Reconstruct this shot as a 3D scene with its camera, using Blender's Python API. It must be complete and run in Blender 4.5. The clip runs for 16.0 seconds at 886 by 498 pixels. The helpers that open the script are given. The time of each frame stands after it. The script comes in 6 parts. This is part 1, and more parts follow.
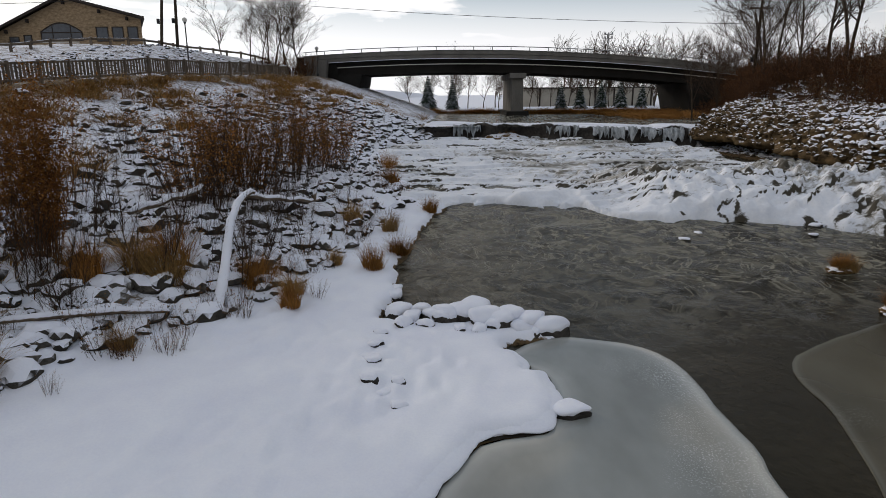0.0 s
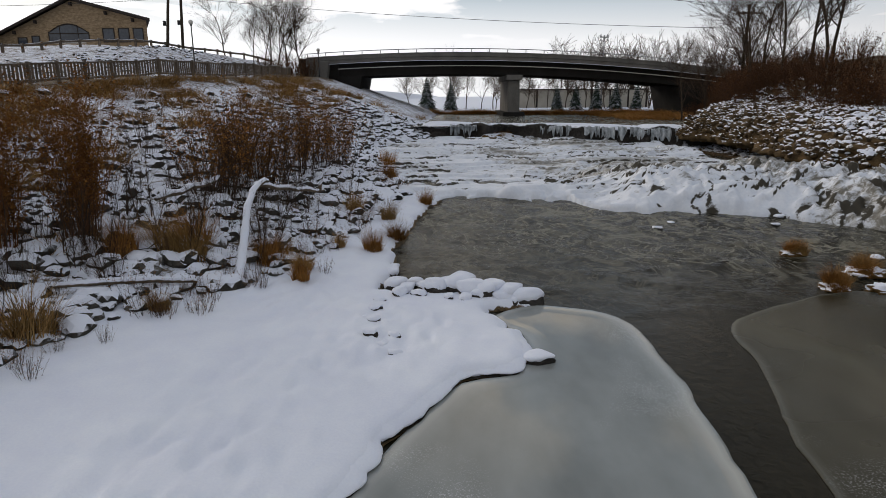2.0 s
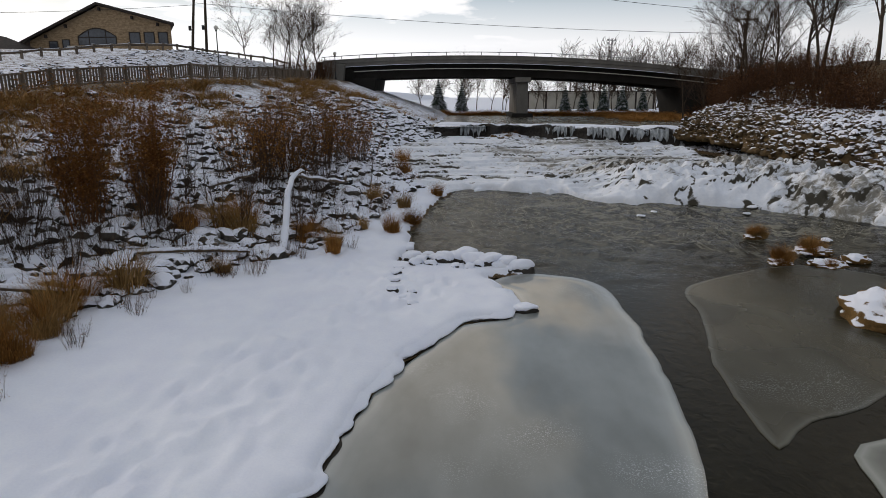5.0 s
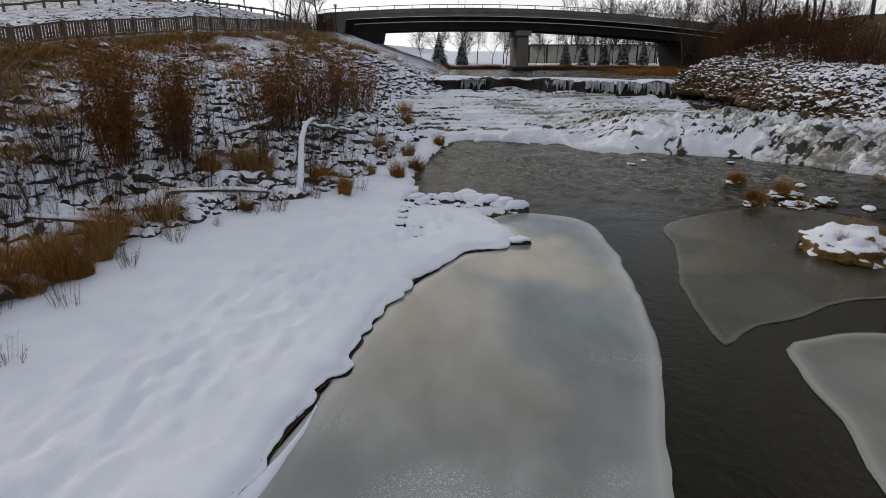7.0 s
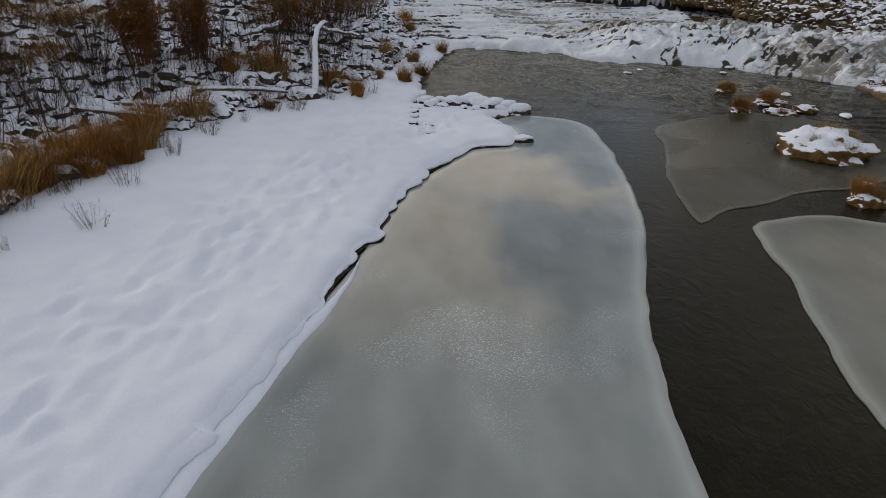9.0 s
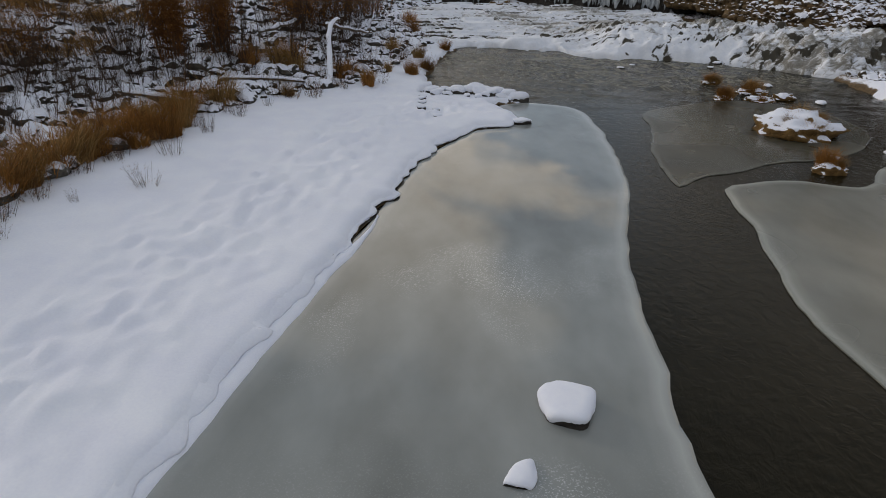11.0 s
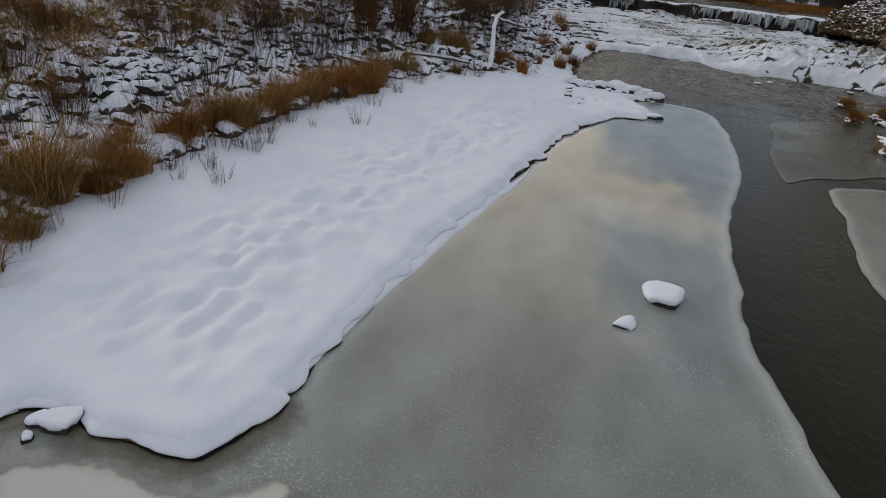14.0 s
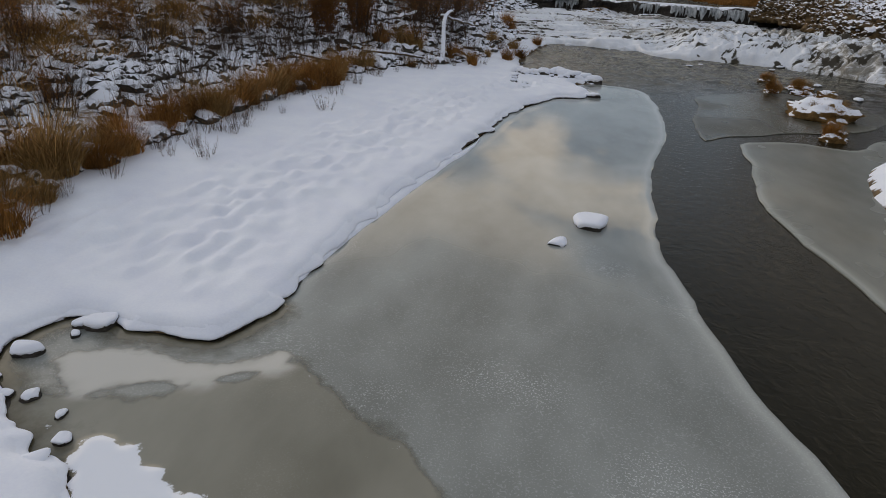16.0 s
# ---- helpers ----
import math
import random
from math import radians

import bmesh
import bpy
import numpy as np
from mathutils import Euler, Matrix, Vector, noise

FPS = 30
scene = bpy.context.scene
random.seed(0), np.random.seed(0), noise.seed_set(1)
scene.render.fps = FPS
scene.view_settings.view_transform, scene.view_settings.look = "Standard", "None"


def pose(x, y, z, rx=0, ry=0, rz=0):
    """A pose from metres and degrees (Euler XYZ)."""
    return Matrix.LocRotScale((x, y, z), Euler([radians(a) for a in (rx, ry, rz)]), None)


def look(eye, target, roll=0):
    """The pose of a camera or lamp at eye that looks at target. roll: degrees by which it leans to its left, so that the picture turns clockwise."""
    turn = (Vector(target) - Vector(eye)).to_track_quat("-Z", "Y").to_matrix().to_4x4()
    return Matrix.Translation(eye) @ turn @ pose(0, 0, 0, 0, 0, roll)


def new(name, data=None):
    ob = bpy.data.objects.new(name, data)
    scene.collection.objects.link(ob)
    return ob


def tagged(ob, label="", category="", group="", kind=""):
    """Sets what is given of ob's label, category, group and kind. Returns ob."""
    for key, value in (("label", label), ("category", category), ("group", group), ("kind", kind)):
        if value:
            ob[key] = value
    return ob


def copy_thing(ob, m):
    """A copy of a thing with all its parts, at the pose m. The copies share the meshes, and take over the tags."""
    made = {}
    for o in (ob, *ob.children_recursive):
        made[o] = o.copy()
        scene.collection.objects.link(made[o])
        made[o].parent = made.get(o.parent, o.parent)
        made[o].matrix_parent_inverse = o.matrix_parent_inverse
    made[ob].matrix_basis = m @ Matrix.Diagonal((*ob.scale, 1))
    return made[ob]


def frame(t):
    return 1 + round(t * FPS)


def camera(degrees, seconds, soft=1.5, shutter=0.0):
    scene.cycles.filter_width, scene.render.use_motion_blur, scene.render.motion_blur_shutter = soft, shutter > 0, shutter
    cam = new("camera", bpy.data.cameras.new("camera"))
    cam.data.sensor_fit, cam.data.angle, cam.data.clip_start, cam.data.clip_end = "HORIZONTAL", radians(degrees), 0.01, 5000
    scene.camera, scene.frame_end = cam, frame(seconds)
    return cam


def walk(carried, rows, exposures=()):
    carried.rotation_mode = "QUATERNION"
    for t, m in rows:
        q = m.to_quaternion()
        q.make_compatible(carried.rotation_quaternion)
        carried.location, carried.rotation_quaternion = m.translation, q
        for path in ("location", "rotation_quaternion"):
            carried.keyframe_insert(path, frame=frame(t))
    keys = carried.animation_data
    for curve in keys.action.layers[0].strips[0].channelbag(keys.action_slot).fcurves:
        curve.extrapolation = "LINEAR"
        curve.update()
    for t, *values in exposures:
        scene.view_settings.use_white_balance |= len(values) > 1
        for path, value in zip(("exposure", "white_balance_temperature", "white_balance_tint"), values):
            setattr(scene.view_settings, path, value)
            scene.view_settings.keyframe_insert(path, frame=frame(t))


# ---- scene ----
# ---- camera ----
# seconds, place in metres, then turn to the left, tilt up and lean in degrees
ROWS = [
    (0, -0.000, 0.001, 5.000, 0.024, -13.910, -0.462),
    (0.5, 0.067, -0.505, 5.005, 0.028, -13.908, -0.405),
    (1, 0.117, -1.006, 5.014, -0.103, -13.880, -0.389),
    (1.5, 0.151, -1.495, 4.984, -0.119, -13.817, -0.308),
    (2, 0.184, -1.978, 4.972, -0.057, -13.809, -0.239),
    (2.5, 0.188, -2.509, 5.000, 0.004, -13.822, -0.267),
    (3, 0.216, -2.986, 5.002, 0.078, -13.829, -0.362),
    (3.5, 0.229, -3.442, 5.019, 0.365, -13.798, -0.384),
    (6, 0.265, -6.142, 5.085, 1.056, -13.723, -0.032),
    (6.5, 0.258, -6.532, 4.993, 1.018, -16.866, -0.100),
    (7, 0.192, -6.945, 5.017, 0.906, -17.678, 0.046),
    (7.5, 0.116, -7.393, 5.019, 0.903, -17.620, 0.205),
    (8, -0.062, -7.876, 5.006, 0.505, -22.874, 0.640),
    (8.5, -0.224, -8.335, 4.998, -0.047, -25.308, 1.008),
    (9, -0.322, -8.780, 4.960, -0.129, -25.193, 1.031),
    (11.5, -0.504, -11.236, 4.641, -0.004, -24.413, 0.789),
    (12, -0.582, -11.785, 4.664, 0.790, -24.513, 1.309),
    (12.5, -0.758, -12.483, 4.760, 3.948, -24.745, 2.597),
    (13, -0.944, -13.290, 4.849, 9.015, -25.189, 4.571),
    (13.5, -1.029, -14.029, 4.887, 10.135, -25.366, 5.459),
    (14, -1.004, -14.658, 4.824, 10.381, -25.168, 5.318),
    (14.5, -0.900, -15.184, 4.682, 10.595, -24.762, 4.792),
    (15, -0.776, -15.700, 4.531, 11.096, -24.409, 4.560),
    (15.5, -0.597, -16.233, 4.444, 11.148, -24.137, 3.947),
    (16, -0.362, -16.856, 4.434, 7.465, -23.967, 2.843),
]


def aim(x, y, z, yaw, tilt, lean):
    return pose(x, y, z, 90 + tilt, 0, yaw) @ pose(0, 0, 0, 0, 0, lean)


cam = camera(71.0, 16.0, soft=0.8)
walk(cam, [(t, aim(*row)) for t, *row in ROWS], exposures=[(0.0, -0.10), (6.0, -0.10), (9.0, -0.12), (16.0, -0.12)])

# ---- world and light ----
SUN_UP, SUN_TURN = 15.0, -52.0   # degrees above the horizon; degrees to the right of upstream
world = bpy.data.worlds.new("winter_sky")
scene.world = world
world.use_nodes = True
wn, wl = world.node_tree.nodes, world.node_tree.links
wn.clear()
sky = wn.new("ShaderNodeTexSky")
sky.sky_type, sky.sun_disc = "NISHITA", False
sky.sun_elevation, sky.sun_rotation = radians(SUN_UP), radians(SUN_TURN)
sky.air_density, sky.dust_density = 1.0, 1.0
coord = wn.new("ShaderNodeTexCoord")
split = wn.new("ShaderNodeSeparateXYZ")
wl.new(coord.outputs["Generated"], split.inputs[0])
lift = wn.new("ShaderNodeMath")
lift.operation, lift.inputs[1].default_value = "MAXIMUM", 0.0
wl.new(split.outputs["Z"], lift.inputs[0])
lift2 = wn.new("ShaderNodeMath")
lift2.operation, lift2.inputs[1].default_value = "ADD", 0.16
wl.new(lift.outputs[0], lift2.inputs[0])
flat = wn.new("ShaderNodeCombineXYZ")
for axis in "XY":
    div = wn.new("ShaderNodeMath")
    div.operation = "DIVIDE"
    wl.new(split.outputs[axis], div.inputs[0])
    wl.new(lift2.outputs[0], div.inputs[1])
    wl.new(div.outputs[0], flat.inputs[axis])
clouds = wn.new("ShaderNodeTexNoise")
clouds.inputs["Scale"].default_value, clouds.inputs["Detail"].default_value = 1.15, 7.0
clouds.inputs["Roughness"].default_value, clouds.inputs["Distortion"].default_value = 0.55, 0.3
shift = wn.new("ShaderNodeMapping")
shift.inputs["Location"].default_value = (3.1, 0.7, 0.0)
wl.new(flat.outputs[0], shift.inputs[0])
wl.new(shift.outputs[0], clouds.inputs["Vector"])
cover = wn.new("ShaderNodeValToRGB")
cover.color_ramp.elements[0].position, cover.color_ramp.elements[1].position = 0.47, 0.54
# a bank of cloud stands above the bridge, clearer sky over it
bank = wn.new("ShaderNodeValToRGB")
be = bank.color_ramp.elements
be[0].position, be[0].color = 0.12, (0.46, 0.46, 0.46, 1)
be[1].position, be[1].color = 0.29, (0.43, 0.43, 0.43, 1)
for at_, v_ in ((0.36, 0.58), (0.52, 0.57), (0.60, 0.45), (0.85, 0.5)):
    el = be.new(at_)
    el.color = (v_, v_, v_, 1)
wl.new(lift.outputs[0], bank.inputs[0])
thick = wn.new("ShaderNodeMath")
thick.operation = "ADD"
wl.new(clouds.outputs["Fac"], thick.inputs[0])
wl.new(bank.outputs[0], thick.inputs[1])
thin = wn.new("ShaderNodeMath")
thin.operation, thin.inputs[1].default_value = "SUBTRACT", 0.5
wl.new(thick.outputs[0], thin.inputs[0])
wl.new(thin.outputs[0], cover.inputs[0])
# clouds thicken towards the horizon
low = wn.new("ShaderNodeMapRange")
low.inputs["From Min"].default_value, low.inputs["From Max"].default_value = 0.08, 0.15
low.inputs["To Min"].default_value, low.inputs["To Max"].default_value = 0.95, 0.0
wl.new(lift.outputs[0], low.inputs["Value"])
both = wn.new("ShaderNodeMath")
both.operation = "MAXIMUM"
wl.new(cover.outputs[0], both.inputs[0])
wl.new(low.outputs[0], both.inputs[1])
tone = wn.new("ShaderNodeMixRGB")
tone.inputs["Color1"].default_value = (11.6, 10.2, 8.5, 1)
tone.inputs["Color2"].default_value = (6.0, 6.25, 6.7, 1)
high = wn.new("ShaderNodeMapRange")
high.inputs["From Min"].default_value, high.inputs["From Max"].default_value = 0.48, 0.66
wl.new(lift.outputs[0], high.inputs["Value"])
wl.new(high.outputs[0], tone.inputs["Fac"])
pale = wn.new("ShaderNodeMixRGB")
pale.inputs["Color1"].default_value = (9.6, 9.6, 9.8, 1)
warm = wn.new("ShaderNodeMapRange")
warm.inputs["From Min"].default_value, warm.inputs["From Max"].default_value = 0.12, 0.30
wl.new(lift.outputs[0], warm.inputs["Value"])
wl.new(warm.outputs[0], pale.inputs["Fac"])
wl.new(tone.outputs[0], pale.inputs["Color2"])
mixed = wn.new("ShaderNodeMixRGB")
wl.new(both.outputs[0], mixed.inputs["Fac"])
veil = wn.new("ShaderNodeMixRGB")   # thin high haze over the blue
veil.inputs["Fac"].default_value = 0.6
veil.inputs["Color2"].default_value = (6.0, 6.9, 8.1, 1)
wl.new(sky.outputs[0], veil.inputs["Color1"])
wl.new(veil.outputs[0], mixed.inputs["Color1"])
# clouds are brighter on the sun's side of the sky
sunward = wn.new("ShaderNodeVectorMath")
sunward.operation = "DOT_PRODUCT"
sunward.inputs[1].default_value = (math.sin(radians(SUN_TURN)), math.cos(radians(SUN_TURN)), 0.3)
wl.new(coord.outputs["Generated"], sunward.inputs[0])
glow = wn.new("ShaderNodeMapRange")
glow.inputs["From Min"].default_value, glow.inputs["From Max"].default_value = -1.0, 1.0
glow.inputs["To Min"].default_value, glow.inputs["To Max"].default_value = 0.32, 1.36
wl.new(sunward.outputs["Value"], glow.inputs["Value"])
lit = wn.new("ShaderNodeVectorMath")
lit.operation = "SCALE"
wl.new(pale.outputs[0], lit.inputs[0])
wl.new(glow.outputs[0], lit.inputs["Scale"])
wl.new(lit.outputs[0], mixed.inputs["Color2"])
back = wn.new("ShaderNodeBackground")
back.inputs["Strength"].default_value = 0.096
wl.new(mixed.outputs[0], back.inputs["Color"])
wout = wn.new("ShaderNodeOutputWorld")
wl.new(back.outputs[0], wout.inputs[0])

sun = new("sun", bpy.data.lights.new("sun", "SUN"))
sun.data.energy, sun.data.angle, sun.data.color = 1.0, radians(12), (1.0, 0.91, 0.80)
sun.matrix_world = look((0, 0, 0), (-math.sin(radians(SUN_TURN)) * math.cos(radians(SUN_UP)),
                                    -math.cos(radians(SUN_TURN)) * math.cos(radians(SUN_UP)), -math.sin(radians(SUN_UP))))

# ---- materials ----
def material(name, dark, light, scale=3.0, rough=0.8, bump=0.3, fine=40.0, mid=0.5, spread=0.2, detail=6.0, ior=1.2, stretch=(1, 1, 1),
             piece=0.0, coords="Object", island=0.0):
    """A surface that wanders between two colours at two scales, with fine relief."""
    m = bpy.data.materials.new(name)
    m.use_nodes = True
    n, l = m.node_tree.nodes, m.node_tree.links
    b = n["Principled BSDF"]
    b.inputs["Roughness"].default_value, b.inputs["IOR"].default_value = rough, ior
    tc, mp = n.new("ShaderNodeTexCoord"), n.new("ShaderNodeMapping")
    mp.inputs["Scale"].default_value = stretch
    l.new(tc.outputs[coords], mp.inputs[0])
    big, small = n.new("ShaderNodeTexNoise"), n.new("ShaderNodeTexNoise")
    for tex, s in ((big, scale), (small, fine)):
        tex.inputs["Scale"].default_value, tex.inputs["Detail"].default_value = s, detail
        l.new(mp.outputs[0], tex.inputs["Vector"])
    add = n.new("ShaderNodeMixRGB")
    add.inputs["Fac"].default_value = 0.35
    l.new(big.outputs["Fac"], add.inputs["Color1"])
    l.new(small.outputs["Fac"], add.inputs["Color2"])
    ramp = n.new("ShaderNodeValToRGB")
    e = ramp.color_ramp.elements
    e[0].position, e[1].position = mid - spread, mid + spread
    e[0].color, e[1].color = (*dark, 1), (*light, 1)
    l.new(add.outputs[0], ramp.inputs[0])
    colour = ramp.outputs[0]
    if island:
        geo_, hs = n.new("ShaderNodeNewGeometry"), n.new("ShaderNodeHueSaturation")
        rg_ = n.new("ShaderNodeMapRange")
        rg_.inputs["To Min"].default_value, rg_.inputs["To Max"].default_value = 1 - island, 1 + island
        l.new(geo_.outputs["Random Per Island"], rg_.inputs["Value"])
        l.new(rg_.outputs[0], hs.inputs["Value"])
        l.new(colour, hs.inputs["Color"])
        colour = hs.outputs[0]
    if piece:
        info, hsv = n.new("ShaderNodeObjectInfo"), n.new("ShaderNodeHueSaturation")
        rng = n.new("ShaderNodeMapRange")
        rng.inputs["To Min"].default_value, rng.inputs["To Max"].default_value = 1 - piece, 1 + piece
        l.new(info.outputs["Random"], rng.inputs["Value"])
        l.new(rng.outputs[0], hsv.inputs["Value"])
        l.new(colour, hsv.inputs["Color"])
        colour = hsv.outputs[0]
    l.new(colour, b.inputs["Base Color"])
    bp = n.new("ShaderNodeBump")
    bp.inputs["Strength"].default_value, bp.inputs["Distance"].default_value = bump, 0.05
    l.new(add.outputs[0], bp.inputs["Height"])
    l.new(bp.outputs[0], b.inputs["Normal"])
    return m


def with_snow(m, low=0.45, high=0.75, amount=0.25, scale=6.0):
    """Snow lies where the surface of m faces up."""
    n, l = m.node_tree.nodes, m.node_tree.links
    b = n["Principled BSDF"]
    geo, sep = n.new("ShaderNodeNewGeometry"), n.new("ShaderNodeSeparateXYZ")
    l.new(geo.outputs["Normal"], sep.inputs[0])
    tex = n.new("ShaderNodeTexNoise")
    tex.inputs["Scale"].default_value, tex.inputs["Detail"].default_value = scale, 5.0
    l.new(geo.outputs["Position"], tex.inputs["Vector"])
    mul = n.new("ShaderNodeMath")
    mul.operation, mul.inputs[1].default_value = "MULTIPLY_ADD", amount * 2
    l.new(tex.outputs["Fac"], mul.inputs[0])
    sub = n.new("ShaderNodeMath")
    sub.operation, sub.inputs[1].default_value = "SUBTRACT", amount
    l.new(sep.outputs["Z"], sub.inputs[0])
    l.new(sub.outputs[0], mul.inputs[2])
    ramp = n.new("ShaderNodeMapRange")
    ramp.inputs["From Min"].default_value, ramp.inputs["From Max"].default_value = low, high
    l.new(mul.outputs[0], ramp.inputs["Value"])
    mix = n.new("ShaderNodeMixRGB")
    old = b.inputs["Base Color"].links[0].from_socket
    l.new(ramp.outputs[0], mix.inputs["Fac"])
    l.new(old, mix.inputs["Color1"])
    mix.inputs["Color2"].default_value = (0.76, 0.78, 0.86, 1)
    l.new(mix.outputs[0], b.inputs["Base Color"])
    return m


SNOW = material("snow", (0.71, 0.73, 0.83), (0.81, 0.83, 0.89), 2.0, 0.75, 0.25, 60.0)
ROCK = with_snow(material("riprap_rock", (0.018, 0.017, 0.015), (0.105, 0.095, 0.08), 4.0, 0.85, 0.7, 30.0, piece=0.4, island=0.55), 0.30, 0.46, 0.30, 4.0)
DARK_ROCK = with_snow(material("wet_rock", (0.015, 0.014, 0.013), (0.07, 0.062, 0.055), 5.0, 0.5, 0.6, 30.0), 0.62, 0.9, 0.6, 1.2)
CLIFF = with_snow(material("cliff_rock", (0.022, 0.015, 0.008), (0.15, 0.10, 0.05), 1.6, 0.9, 0.9, 14.0, stretch=(1, 1, 1.3)), 0.80, 0.95, 0.75, 5.0)
RUBBLE = with_snow(material("tan_rubble", (0.022, 0.016, 0.009), (0.14, 0.095, 0.05), 3.0, 0.9, 0.8, 20.0, island=0.6), 0.66, 0.80, 0.85, 2.2)
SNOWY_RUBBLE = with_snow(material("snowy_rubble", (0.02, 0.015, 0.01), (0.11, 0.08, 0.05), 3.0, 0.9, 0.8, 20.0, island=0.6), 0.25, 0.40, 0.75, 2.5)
CONCRETE = material("concrete", (0.10, 0.094, 0.086), (0.21, 0.20, 0.185), 0.6, 0.85, 0.3, 12.0, stretch=(1, 1, 0.35))
# near-black copy of the concrete: the shade under the deck is put into its colour
SHADED_CONCRETE = material("shaded_concrete", (0.012, 0.011, 0.010), (0.03, 0.028, 0.026), 0.5, 0.9, 0.3, 10.0)
STEEL = material("galvanised_steel", (0.16, 0.16, 0.17), (0.30, 0.30, 0.31), 3.0, 0.5, 0.1, 30.0)
DARK_METAL = material("dark_metal", (0.02, 0.02, 0.022), (0.05, 0.05, 0.055), 3.0, 0.5, 0.1)
WEATHERED = with_snow(material("weathered_timber", (0.07, 0.055, 0.042), (0.19, 0.155, 0.125), 2.0, 0.9, 0.5, 25.0, stretch=(3, 3, 0.5), piece=0.25), 0.6, 0.8, 0.2)
POLE_WOOD = material("pole_wood", (0.03, 0.024, 0.018), (0.08, 0.062, 0.045), 2.0, 0.9, 0.4, 20.0, stretch=(3, 3, 0.3))
BARK = material("bark", (0.028, 0.021, 0.016), (0.11, 0.085, 0.065), 3.0, 0.95, 0.6, 25.0)
TWIG = material("grey_twig", (0.022, 0.014, 0.010), (0.09, 0.06, 0.042), 2.0, 0.9, 0.2, 20.0, piece=0.25)
RED_TWIG = material("russet_twig", (0.075, 0.030, 0.011), (0.21, 0.092, 0.034), 2.0, 0.9, 0.2, 20.0, piece=0.25)
DEADLEAF = material("dead_leaf", (0.115, 0.045, 0.009), (0.35, 0.155, 0.036), 3.0, 0.9, 0.2, 20.0, piece=0.2, island=0.55)
MEADOW = material("meadow_grass", (0.12, 0.062, 0.018), (0.40, 0.235, 0.085), 2.5, 0.85, 0.2, 20.0, island=0.55)
STRAW = material("dry_grass", (0.12, 0.05, 0.012), (0.38, 0.185, 0.05), 2.5, 0.85, 0.2, 20.0, piece=0.25, island=0.55)
PALE_STRAW = material("pale_dry_grass", (0.16, 0.09, 0.03), (0.40, 0.25, 0.10), 2.5, 0.85, 0.2, 20.0, piece=0.2, island=0.55)
NEEDLE = with_snow(material("spruce_needles", (0.012, 0.02, 0.014), (0.04, 0.055, 0.04), 3.0, 0.9, 0.3, 20.0), 0.65, 0.9, 0.2)
SNOWY_LOG = with_snow(material("bleached_log", (0.05, 0.036, 0.024), (0.20, 0.155, 0.11), 3.0, 0.9, 0.9, 30.0), -0.12, 0.10, 0.45, 7.0)
STONE_DARK = material("dark_stone", (0.012, 0.011, 0.010), (0.07, 0.062, 0.054), 4.0, 0.7, 0.6, 25.0, piece=0.3)
STONEWALL = material("stone_cladding", (0.15, 0.105, 0.06), (0.42, 0.31, 0.20), 2.2, 0.9, 0.6, 18.0, stretch=(1, 1, 2.2))
ROOF = material("roof_edge", (0.025, 0.02, 0.018), (0.06, 0.05, 0.045), 2.0, 0.8, 0.2)
GLASS = material("window_glass", (0.03, 0.035, 0.045), (0.07, 0.08, 0.10), 0.5, 0.08, 0.0, 3.0, ior=1.5)
PANEL = material("pale_cladding", (0.50, 0.48, 0.44), (0.66, 0.64, 0.60), 0.6, 0.7, 0.1)


def ground_material():
    m = material("snowy_ground", (0.71, 0.73, 0.83), (0.81, 0.83, 0.89), 1.3, 0.75, 0.22, 25.0, detail=8.0)
    n, l = m.node_tree.nodes, m.node_tree.links
    b = n["Principled BSDF"]
    old = b.inputs["Base Color"].links[0].from_socket
    at = n.new("ShaderNodeAttribute")
    at.attribute_name = "bare"
    tc = n.new("ShaderNodeTexCoord")
    t1, t2 = n.new("ShaderNodeTexNoise"), n.new("ShaderNodeTexNoise")
    for tex, s in ((t1, 1.1), (t2, 7.0)):
        tex.inputs["Scale"].default_value, tex.inputs["Detail"].default_value = s, 8.0
        tex.inputs["Roughness"].default_value = 0.65
        l.new(tc.outputs["Object"], tex.inputs["Vector"])
    mx = n.new("ShaderNodeMixRGB")
    mx.inputs["Fac"].default_value = 0.55
    l.new(t1.outputs["Fac"], mx.inputs["Color1"])
    l.new(t2.outputs["Fac"], mx.inputs["Color2"])
    sm = n.new("ShaderNodeMath")
    sm.operation = "ADD"
    l.new(mx.outputs[0], sm.inputs[0])
    l.new(at.outputs["Fac"], sm.inputs[1])
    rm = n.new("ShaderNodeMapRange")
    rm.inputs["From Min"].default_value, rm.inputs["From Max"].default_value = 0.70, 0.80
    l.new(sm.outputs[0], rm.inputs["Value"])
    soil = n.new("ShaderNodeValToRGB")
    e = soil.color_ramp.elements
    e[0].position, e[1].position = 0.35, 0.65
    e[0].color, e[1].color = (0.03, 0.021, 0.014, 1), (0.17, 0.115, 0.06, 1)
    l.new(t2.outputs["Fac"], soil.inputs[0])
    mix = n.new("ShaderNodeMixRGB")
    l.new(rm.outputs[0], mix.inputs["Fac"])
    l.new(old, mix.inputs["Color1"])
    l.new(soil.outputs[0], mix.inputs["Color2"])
    l.new(mix.outputs[0], b.inputs["Base Color"])
    return m


